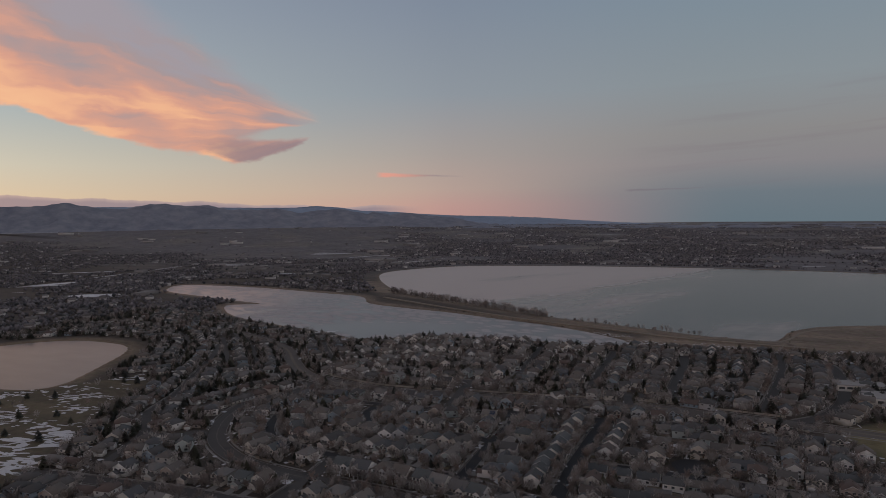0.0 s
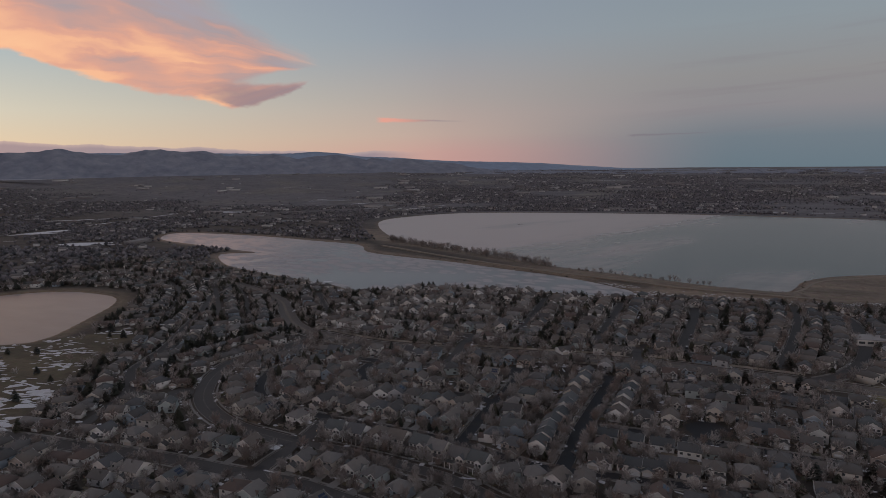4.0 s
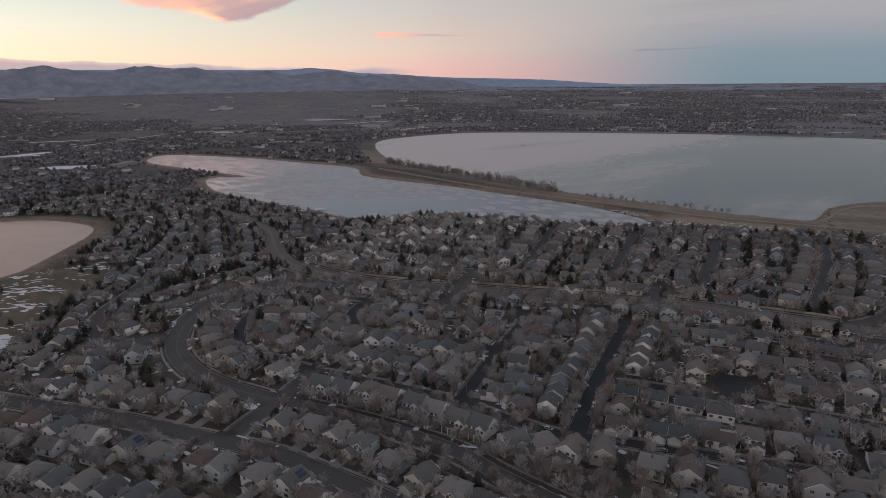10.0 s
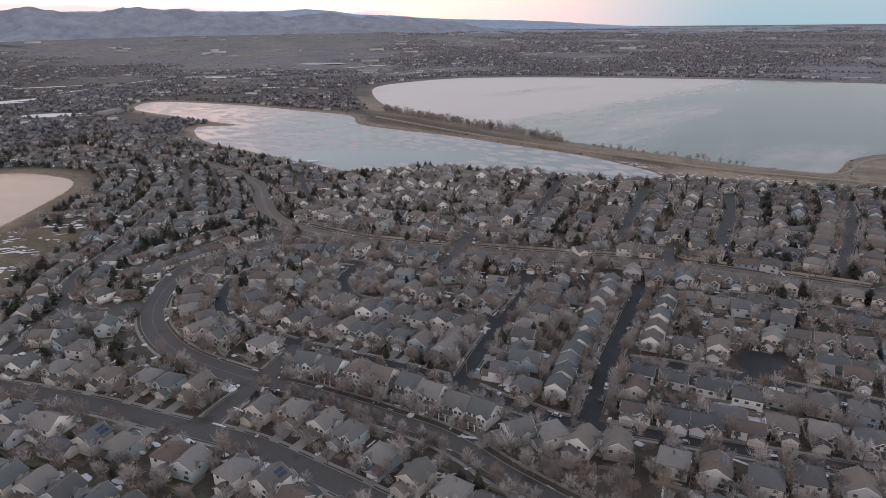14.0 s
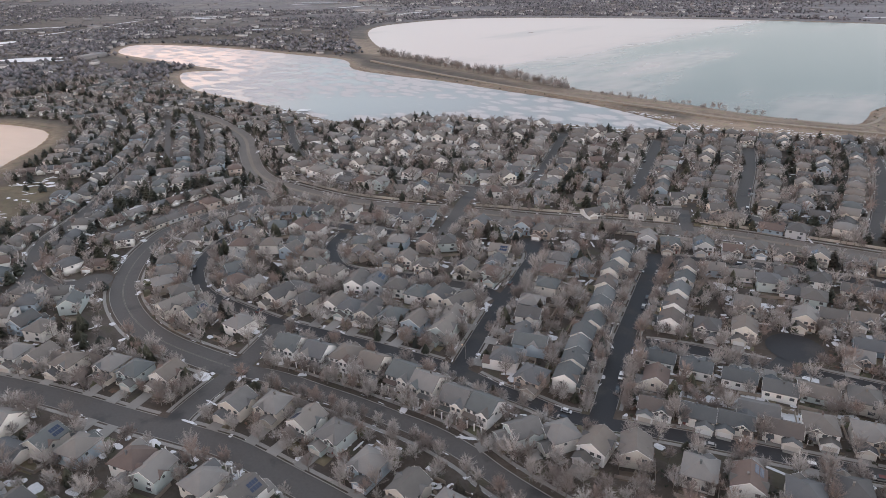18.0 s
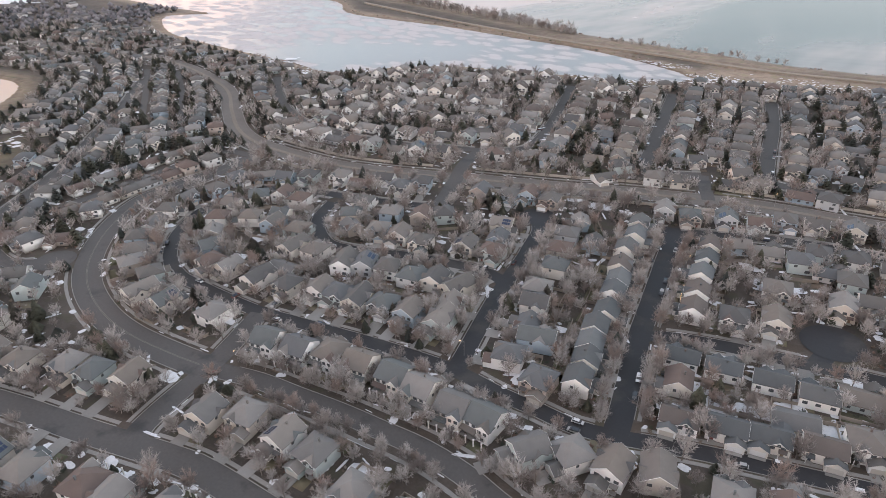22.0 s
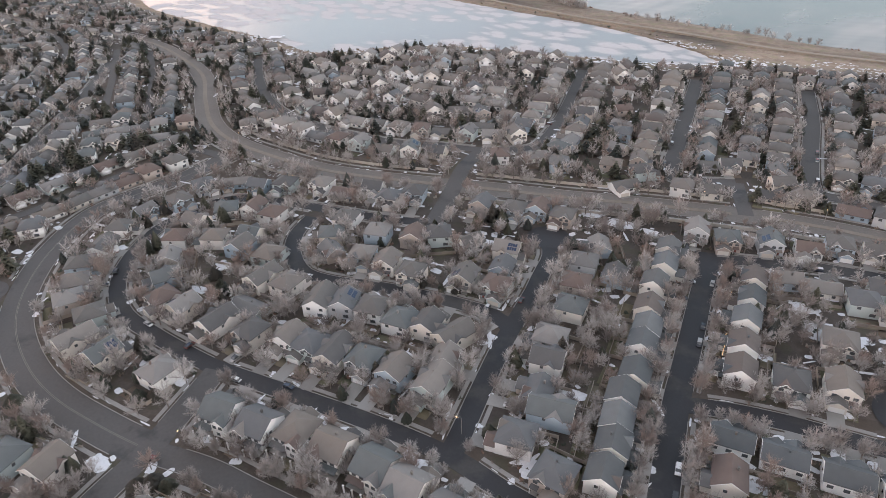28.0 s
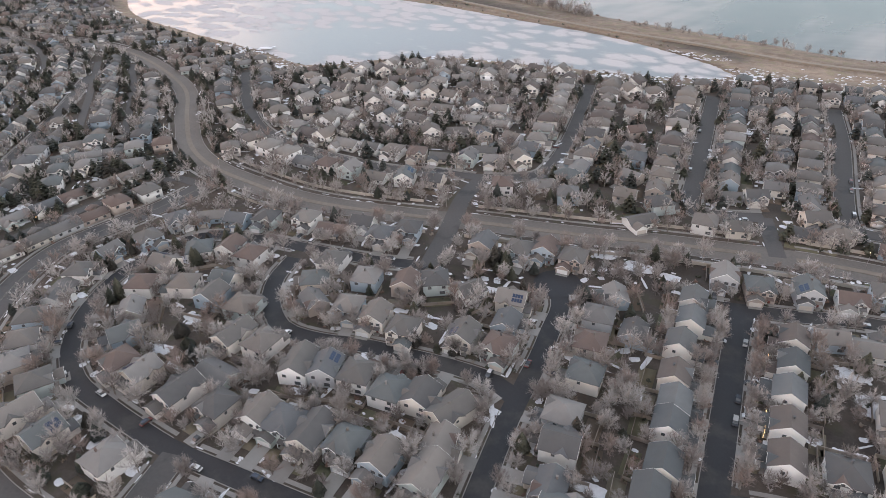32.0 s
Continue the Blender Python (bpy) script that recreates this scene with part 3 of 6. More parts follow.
BIG = smooth_line([(-928, 1573), (-1001, 1759), (-920, 1947), (-804, 2029), (-572, 2081), (-334, 2101), (-111, 2105), (89, 2080), (260, 2051), (622, 1907), (763, 1506), (421, 1233), (186, 1164), (93, 1115), (51, 1051), (35, 980), (-5, 978), (-67, 991), (-136, 1021), (-214, 1049), (-303, 1082), (-419, 1154), (-553, 1226), (-721, 1314)], 30, True)
POND = smooth_line([(-1008, 499), (-967, 584), (-933, 627), (-880, 649), (-805, 644), (-762, 613), (-722, 548), (-680, 466), (-693, 438), (-739, 427), (-848, 424)], 15, True)
GOLF = np.array([(-734, 399), (-675, 453), (-631, 533), (-580, 502), (-553, 426), (-480, 319), (-448, 262), (-619, 230), (-898, 299), (-898, 409)], float)
FIELD = np.array([(92, 520), (59, 597), (99, 639), (190, 621), (190, 521)], float)
SHORE = np.array([(-152, 893), (-62, 878), (59, 904), (230, 962), (401, 1183), (189, 1153), (93, 1106), (28, 975), (-142, 961)], float)
FAR_WATERS = [(-3428, 2172, 260, 26, 14), (-1691, 1840, 75, 14, 25), (-1626, 2362, 95, 16, 10), (-1369, 2370, 60, 12, 8), (-1714, 1139, 90, 12, 48), (-1378, 1029, 60, 34, 37), (-1270, 1617, 60, 8, 30), (-1994, 1467, 130, 10, 42), (-1731, 1179, 76, 24, 79), (-1790, 1376, 70, 7, 97), (-1799, 1509, 79, 7, 96), (-1720, 1874, 67, 10, 42), (-1628, 2346, 82, 12, 34), (-1433, 2285, 58, 12, 68), (-1842, 1665, 80, 6, 98), (-1111, 2128, 68, 8, 58), (-707, 3663, 147, 8, 23), (-1259, 2125, 51, 8, 40)]

ROADS = []


def plan_road(name, pts, width, mat="asphalt", paths=True, houses=True, label=""):
    ROADS.append((name, smooth_line(pts, 5.0), width, mat, paths, houses, label))


plan_road("main", [(-1008, 801), (-887, 786), (-766, 783), (-688, 766), (-624, 738), (-559, 699), (-507, 646), (-467, 608), (-430, 587), (-391, 577), (-353, 571), (-318, 572), (-278, 578), (-241, 585), (-188, 593), (-154, 600), (-121, 605), (-90, 609), (-60, 610), (-32, 608), (20, 605), (90, 598), (200, 585)], 17, "worn_asphalt", True, False, "wide worn asphalt road with a dry grass verge")
plan_road("collector", [(-271, 358), (-293, 359), (-321, 362), (-346, 369), (-372, 382), (-392, 398), (-409, 419), (-420, 438), (-429, 460), (-432, 480), (-426, 503), (-418, 531), (-413, 566)], 14, "asphalt", True, False, "broad curved asphalt street")
plan_road("parkway", [(-271, 358), (-247, 360), (-228, 359), (-207, 358), (-187, 356), (-169, 354), (-150, 349), (-128, 340), (-70, 322), (0, 300)], 9, "asphalt", True, False, "tree-lined asphalt parkway")
plan_road("loop", [(-247, 537), (-274, 531), (-303, 528), (-335, 526), (-363, 521), (-376, 510), (-382, 491), (-383, 469), (-374, 444), (-359, 424), (-340, 411), (-319, 406), (-295, 402), (-277, 400), (-255, 400), (-235, 400), (-213, 400), (-192, 399), (-173, 397), (-155, 392), (-137, 389), (-122, 386), (-108, 387), (-83, 391), (-54, 394), (-21, 397), (8, 400)], 7.6, "wet_asphalt", True, True, "dark damp asphalt street in a loop")
plan_road("link", [(-277, 399), (-274, 381), (-271, 358), (-271, 338), (-270, 322), (-268, 316)], 10, "asphalt", True, False, "short asphalt link street")
plan_road("south", [(-470, 290), (-400, 299), (-364, 305), (-326, 309), (-290, 311), (-251, 314), (-233, 314), (-204, 310), (-177, 306), (-120, 296)], 11, "asphalt", True, True, "asphalt street between rows of houses")
plan_road("east_lane", [(-188, 544), (-182, 530), (-181, 513), (-180, 495), (-180, 477), (-180, 462), (-179, 445), (-178, 431), (-176, 405), (-176, 397)], 8.0, "wet_asphalt", True, True, "dark damp asphalt lane under bare trees")
plan_road("inner_street", [(-314, 517), (-311, 499), (-302, 483), (-286, 470), (-268, 469), (-249, 473), (-229, 475), (-209, 476), (-192, 475), (-180, 469)], 8, "wet_asphalt", True, True, "narrow damp street inside the loop")
plan_road("dark_street", [(-110, 558), (-111, 529), (-111, 501), (-111, 472), (-111, 451), (-110, 433), (-109, 416), (-108, 398), (-108, 387)], 9.4, "wet_asphalt", True, True, "dark damp straight street")
plan_road("upper_cross", [(-118, 557), (-110, 558), (-89, 562), (-70, 567), (-49, 569), (-26, 569), (30, 566)], 8.5, "wet_asphalt", True, True, "dark damp street")
plan_road("court", [(-111, 452), (-94, 456), (-74, 458), (-58, 458), (-42, 458), (-27, 458), (40, 456)], 8, "wet_asphalt", True, True, "damp street past a turning circle")
plan_road("court_stub", [(-42, 458), (-35, 476)], 8, "wet_asphalt", False, False, "short street to a turning circle")
plan_road("crossing", [(-262, 637), (-262, 607), (-255, 572), (-249, 536)], 10, "asphalt", False, False, "asphalt side street across the main road")
plan_road("north_loop", [(-543, 758), (-504, 710), (-458, 665), (-424, 643), (-386, 631), (-350, 627), (-317, 627), (-292, 633), (-262, 637), (-233, 652), (-229, 678), (-231, 714), (-237, 765), (-246, 831)], 8, "asphalt", True, True, "asphalt loop street under conifers")
plan_road("north_first", [(-106, 647), (-127, 641), (-143, 645), (-145, 678), (-147, 726), (-149, 780), (-151, 836)], 10, "asphalt", True, True, "asphalt street running to the lake")
plan_road("north_second", [(-22, 642), (-45, 647), (-62, 649), (-67, 662), (-67, 709), (-66, 771), (-69, 837)], 10, "asphalt", True, True, "asphalt street running to the lake")
plan_road("north_stub", [(-98, 608), (-106, 647)], 8, "asphalt", False, False, "short stub street")
plan_road("north_third", [(13, 636), (24, 708), (34, 798), (34, 886)], 8, "asphalt", True, True, "asphalt street between houses")
plan_road("west_lane", [(-461, 389), (-494, 417), (-513, 454), (-530, 490), (-562, 539), (-607, 610), (-673, 698)], 9, "asphalt", True, True, "long asphalt street")
plan_road("west_road", [(-473, 444), (-467, 463), (-463, 490), (-453, 530), (-441, 562), (-416, 563)], 7, "asphalt", False, True, "asphalt street with snowy verges")
plan_road("cul_de_sac", [(-461, 389), (-434, 383), (-414, 395)], 8, "asphalt", True, True, "asphalt cul-de-sac")
plan_road("south_lane", [(-461, 389), (-444, 360), (-432, 332), (-423, 313)], 8, "asphalt", False, True, "asphalt lane behind gardens")
plan_road("ring", [(23, 598), (57, 632), (79, 688), (87, 758), (84, 838), (59, 885)], 11, "asphalt", True, True, "curved asphalt road")
plan_road("northwest_a", [(-568, 599), (-629, 661), (-705, 735)], 6, "asphalt", False, True, "asphalt street between small houses")
plan_road("northwest_b", [(-526, 604), (-599, 679), (-665, 740)], 6, "asphalt", False, True, "asphalt street between small houses")
plan_road("northwest_c", [(-644, 599), (-725, 690), (-806, 745), (-907, 776)], 6, "asphalt", False, True, "asphalt street between small houses")
BULBS = [("turning_circle", -188, 546, 11, "wet_asphalt"), ("turning_circle", -35, 478, 13, "wet_asphalt"), ("turning_circle", -414, 395, 11, "asphalt")]

# ---------------------------------------------------------------- ground: one sheet to the horizon
HZ_AZ = [-110, -60, -45, -30, -20, -8, 10, 60]
HZ_EL = [-0.6, -0.55, -0.6, -0.75, -1.05, -1.22, -1.32, -1.32]


def rise_of(x, y):
    """The far land rises towards the foothills."""
    r, az = np.hypot(x, y), np.degrees(np.arctan2(x, y))
    top = 178 + 4900 * np.tan(np.radians(np.interp(az, HZ_AZ, HZ_EL)))
    t = np.clip((r - 2500) / 2400, 0, 1)
    return top * t * t * (3 - 2 * t)


def dips(x, y):
    pts = np.stack([x, y], 1)
    d = np.minimum(np.minimum(signed(ICE, pts), signed(BIG, pts)), signed(POND, pts))
    return d


WATER_Z = -1.2


def make_ground():
    xs = np.concatenate([np.linspace(-5400, -1650, 38), np.arange(-1600, 460, 10.0), np.linspace(500, 5400, 45)])
    ys = np.concatenate([np.linspace(-900, 200, 10), np.arange(230, 2180, 10.0), np.linspace(2230, 5400, 60)])
    gx, gy = np.meshgrid(xs, ys)
    x, y = gx.ravel(), gy.ravel()
    d = dips(x, y)
    pts = np.stack([x, y], 1)
    dam = to_line(smooth_line([(-698, 1236), (-490, 1122), (-296, 1042), (-186, 1006), (-62, 962), (29, 950)], 20), pts)
    z = rise_of(x, y) + np.clip(d * 0.12, -1, 1) * 1.2 - 1.2 + np.where(d < 0, np.clip(d * 0.1, -3, 0), 0)
    z += np.clip(1 - dam / 26, 0, 1) ** 0.7 * 2.6 * np.clip(d / 12, 0, 1)
    n = len(xs)
    i = (np.arange(len(ys) - 1)[:, None] * n + np.arange(n - 1)[None]).ravel()
    faces = np.concatenate([np.stack([i, i + 1, i + n + 1], 1), np.stack([i, i + n + 1, i + n], 1)])
    me = tri_mesh("ground", np.stack([x, y, z], 1), faces, ["soil_and_grass"])
    # kinds of ground: yards, dry grass on the dam, fairways, hazed far farmland
    big = np.array([noise.noise(Vector((a * 0.004, b * 0.004, 0))) for a, b in pts]) * 0.5 + 0.5
    yard = np.array([0.074, 0.065, 0.056])
    c = np.tile(yard, (len(x), 1)) * (0.8 + 0.4 * big)[:, None]

    def blend(col, w):
        c[:] = c * (1 - w[:, None]) + np.array(col) * w[:, None]
    dry = (0.215, 0.182, 0.146)
    # haze painted into the soil colour: blue-grey that grows with distance
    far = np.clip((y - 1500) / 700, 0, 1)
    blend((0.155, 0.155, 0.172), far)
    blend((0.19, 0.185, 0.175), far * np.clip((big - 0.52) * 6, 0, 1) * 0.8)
    dl = signed(BIG, pts)
    di = signed(ICE, pts)
    blend(dry, np.clip(1 - (dl - 40) / 25, 0, 1) * (x > -950) * (y < 1500))
    blend(dry, np.clip(1 - (di - 14) / 14, 0, 1))
    blend((0.2, 0.155, 0.115), np.clip(1 - (np.minimum(dl, di) - 3) / 6, 0, 1))
    blend(dry, np.clip(-signed(SHORE, pts) / 20, 0, 1))
    blend((0.17, 0.14, 0.1), np.clip(1 - (signed(POND, pts) - 12) / 14, 0, 1))
    blend((0.115, 0.1, 0.066), np.clip(-signed(GOLF, pts) / 10, 0, 1))
    blend((0.18, 0.16, 0.085), np.clip(-signed(FIELD, pts) / 10, 0, 1))
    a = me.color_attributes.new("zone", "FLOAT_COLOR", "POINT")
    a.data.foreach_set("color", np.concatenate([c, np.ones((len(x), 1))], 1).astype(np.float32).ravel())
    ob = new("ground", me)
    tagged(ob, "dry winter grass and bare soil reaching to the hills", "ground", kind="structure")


make_ground()


def sheet(name, outline, z, mat, label, category, kind="structure", grow=0.0):
    line = np.array(outline)
    if grow:
        nn = normals_of(np.concatenate([line[-1:], line, line[:1]]))[1:-1]
        sgn = 1 if signed(line, line + nn * 2).mean() > 0 else -1
        line = line + nn * grow * sgn
    bm = bmesh.new()
    f = bm.faces.new([bm.verts.new((x, y, z)) for x, y in line])
    bmesh.ops.triangulate(bm, faces=[f])
    bmesh.ops.recalc_face_normals(bm, faces=bm.faces[:])
    if sum(f.normal.z for f in bm.faces) < 0:
        bmesh.ops.reverse_faces(bm, faces=bm.faces[:])
    return tagged(part(name, bm, mat), label, category, kind=kind)


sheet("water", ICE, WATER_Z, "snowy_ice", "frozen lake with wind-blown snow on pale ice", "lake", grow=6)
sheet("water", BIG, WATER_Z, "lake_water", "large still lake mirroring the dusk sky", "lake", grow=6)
sheet("water", POND, WATER_Z, "pond_ice", "small frozen pond tinted pink by the sky", "pond", grow=6)
for wx, wy, wa, wb, wr in FAR_WATERS:
    t = np.linspace(0, 2 * math.pi, 40, endpoint=False)
    ex, ey = wa * np.cos(t) * (1 + 0.12 * np.sin(3 * t)), wb * np.sin(t) * (1 + 0.2 * np.cos(2 * t + 1))
    c, s = math.cos(radians(wr)), math.sin(radians(wr))
    px, py = wx + c * ex - s * ey, wy + s * ex + c * ey
    sheet("water", np.stack([px, py], 1), float(rise_of(px, py).max()) + 0.3, "snow", "distant snowy field or frozen pond", "snowy field")


# ---------------------------------------------------------------- foothills on the horizon
def ridge(name, azs, els, r0, r1, r2, rough, mat, label):
    """A range of hills: its foot at r0, crest at r1, back at r2."""
    az = np.arange(-112, 24, 0.22)
    el = np.interp(az, azs, els)
    rs = np.concatenate([np.linspace(r0, r1, 12), np.linspace(r1, r2, 4)[1:]])
    verts, nr = [], len(rs)
    for a, e in zip(az, el):
        sa, ca = math.sin(radians(a)), math.cos(radians(a))
        for j, r in enumerate(rs):
            x, y = r * sa, r * ca
            base = float(rise_of(x, y)) - 6
            top = 178 + r1 * math.tan(radians(e)) + (0.5 - abs(noise.noise(Vector((a * 0.9, 0, 3))))) * rough * 0.28 + 3.0 * noise.noise(Vector((a * 3.1, 0, 7)))
            f = (r - r0) / (r1 - r0) if r <= r1 else 1 - (r - r1) / (r2 - r1)
            f = max(0.0, f)
            lump = (0.5 - abs(noise.fractal(Vector((x * 0.0045, y * 0.0045, 0)), 1.0, 2.0, 5))) * rough * f * (1 - f) * 4
            verts.append((x, y, base + max(0, top - base) * f ** 1.5 + lump))
    n = len(az)
    i = (np.arange(n - 1)[:, None] * nr + np.arange(nr - 1)[None]).ravel()
    faces = np.concatenate([np.stack([i, i + 1, i + nr + 1], 1), np.stack([i, i + nr + 1, i + nr], 1)])
    ob = new(name, tri_mesh(name, verts, faces[:, ::-1], [mat]))
    tagged(ob, label, "hills", kind="structure")


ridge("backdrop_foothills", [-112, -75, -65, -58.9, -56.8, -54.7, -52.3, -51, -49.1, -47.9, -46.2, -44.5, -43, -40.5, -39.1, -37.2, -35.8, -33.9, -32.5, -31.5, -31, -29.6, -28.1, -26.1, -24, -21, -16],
      [0.7, 1.0, 0.8, 0.87, 0.93, 1.16, 0.7, 0.64, 0.97, 1.05, 0.8, 0.87, 0.48, 0.44, 0.51, 0.1, 0.31, 0.43, 0.11, -0.05, 0.09, -0.13, -0.01, -0.29, -0.5, -1.2, -2.0], 4180, 4560, 4800, 34, "foothill", "dark foothills with patches of snow, bluish haze in their colour")
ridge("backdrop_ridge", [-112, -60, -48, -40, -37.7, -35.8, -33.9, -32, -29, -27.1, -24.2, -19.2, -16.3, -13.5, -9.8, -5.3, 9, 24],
      [0.9, 0.9, 0.8, 0.62, 0.6, 0.72, 0.56, 0.25, 0.1, -0.08, -0.28, -0.46, -0.61, -0.84, -1.1, -1.26, -1.4, -1.5], 4560, 4850, 4930, 4, "hazed_hill", "far mountain ridge with haze in its blue-grey colour")

# ---------------------------------------------------------------- roads, kerbs, pavements
ROAD_POINTS = [(line, w / 2) for _, line, w, _, _, _, _ in ROADS]


def road_gap(pts, skip=-1):
    """Metres from the nearest road's edge."""
    best = np.full(len(pts), 1e9)
    for i, (line, half) in enumerate(ROAD_POINTS):
        lo, hi = line.min(0) - half - 45, line.max(0) + half + 45
        if i != skip and (pts.max(0) > lo).all() and (pts.min(0) < hi).all():
            best = np.minimum(best, to_line(line[::2] if len(line) > 40 else line, pts) - half)
    for _, bx, by, br, _ in BULBS:
        best = np.minimum(best, np.hypot(pts[:, 0] - bx, pts[:, 1] - by) - br)
    return best


def ribbon(name, line, left, right, z0, z1, mat, keep=None, parent=None):
    """A strip of real thickness along a line, between two offsets."""
    nn = normals_of(line)
    a, b = line + nn * left, line + nn * right
    bm = bmesh.new()
    rows = [[bm.verts.new((*p, z)) for p, z in ((a[i], z0), (a[i], z1), (b[i], z1), (b[i], z0))] for i in range(len(line))]
    for i in range(len(line) - 1):
        if keep is not None and not (keep[i] and keep[i + 1]):
            continue
        p, q = rows[i], rows[i + 1]
        for j in range(3):
            bm.faces.new((p[j], q[j], q[j + 1], p[j + 1]))
    loose = [v for v in bm.verts if not v.link_faces]
    bmesh.ops.delete(bm, geom=loose, context="VERTS")
    bmesh.ops.recalc_face_normals(bm, faces=bm.faces[:])
    return part(name, bm, mat, parent)


for i, (name, line, w, mat, paths, _, label) in enumerate(ROADS):
    z = 0.06 + 0.006 * i
    ob = ribbon("road", line, -w / 2, w / 2, -0.2, z, mat)
    tagged(ob, label, "road", kind="structure")
    if not paths:
        continue
    for side in (-1, 1):
        nn = normals_of(line)
        wide = 3.5 if name in ("main", "parkway") else 2.0 if name == "collector" else 1.2
        edge = line + nn * side * (w / 2 + wide)
        keep = road_gap(edge, i) > 1.6
        if keep.sum() < 3:
            continue
        kerb = ribbon("kerb", line, side * w / 2, side * (w / 2 + 0.3), -0.2, 0.2 + 0.002 * i, "sidewalk_concrete", keep)
        tagged(kerb, "pale concrete kerb", "kerb", kind="structure")
        if w > 7.5:
            foot = ribbon("pavement", line, side * (w / 2 + wide), side * (w / 2 + wide + 1.6), -0.1, 0.14 + 0.002 * i, "sidewalk_concrete", keep)
            tagged(foot, "pale concrete footpath beside the road", "footpath", kind="structure")
    if name in ("collector",):
        for off in (-0.25, 0.25):
            stripe = ribbon("road_marking", line, off - 0.09, off + 0.09, z, z + 0.012, "painted_line")
            tagged(stripe, "faded painted line", "road marking", kind="structure")
    if name == "main":
        verge = ribbon("median", line, -1.6, 1.6, 0.0, z + 0.15, "dry_verge", road_gap(line, i) > 3)
        tagged(verge, "dry grass strip down the middle of the road", "verge", kind="structure")
for name, bx, by, br, mat in BULBS:
    t = np.linspace(0, 2 * math.pi, 36, endpoint=False)
    tagged(sheet("road", np.stack([bx + br * np.cos(t), by + br * np.sin(t)], 1), 0.235, mat, "round turning circle of asphalt", "road"))
dam_path = ribbon("footpath", smooth_line([(-703, 1206), (-490, 1099), (-296, 1016), (-186, 983), (-94, 950), (-12, 938), (69, 930)], 20), -2.5, 2.5, 0.0, 2.2, "packed_path")
tagged(dam_path, "pale gravel track along the grassy dam", "track", kind="structure")
bay_path = ribbon("footpath", smooth_line([(18, 945), (49, 990), (74, 1061), (119, 1101), (201, 1140), (331, 1173)], 15), -2, 2, -0.5, 0.3, "packed_path")
tagged(bay_path, "pale gravel track round the lake's bay", "track", kind="structure")

# ---------------------------------------------------------------- houses
HOUSE_SLOTS = ["siding", "pale_siding", "shingles", "dark_shingles", "trim_white", "garage_panel", "door_paint", "dark_glass", "sidewalk_concrete", "tan_shingles"]


def window_bm(x, y, z, w, h, side):
    """A framed window on a wall that looks along -y, +y, -x or +x: one slab with a sunk pane."""
    bm = bmesh.new()
    v = box(bm, -w / 2, w / 2, -0.09, 0.0, 0.0, h)
    front = next(f for f in bm.faces if all(abs(q.co.y + 0.09) < 1e-6 for q in f.verts))
    bmesh.ops.inset_region(bm, faces=[front], thickness=0.2, depth=-0.05)
    front.material_index = 1
    turn = {"s": 0, "e": 90, "n": 180, "w": -90}[side]
    bmesh.ops.transform(bm, matrix=pose(x, y, z, 0, 0, turn), verts=bm.verts[:])
    return bm


def gable_board(c, half, z, rise, over, a, b, axis):
    """The pair of boards under a gable's eaves, as one bent piece."""
    bm = bmesh.new()
    drop = rise / half * over
    prof = [(c - half - over, z - drop - 0.03), (c, z + rise - 0.03), (c + half + over, z - drop - 0.03), (c + half + over, z - drop + 0.2), (c, z + rise + 0.2), (c - half - over, z - drop + 0.2)]
    extrude_profile(bm, prof, a, b, axis)
    bmesh.ops.recalc_face_normals(bm, faces=bm.faces[:])
    return bm


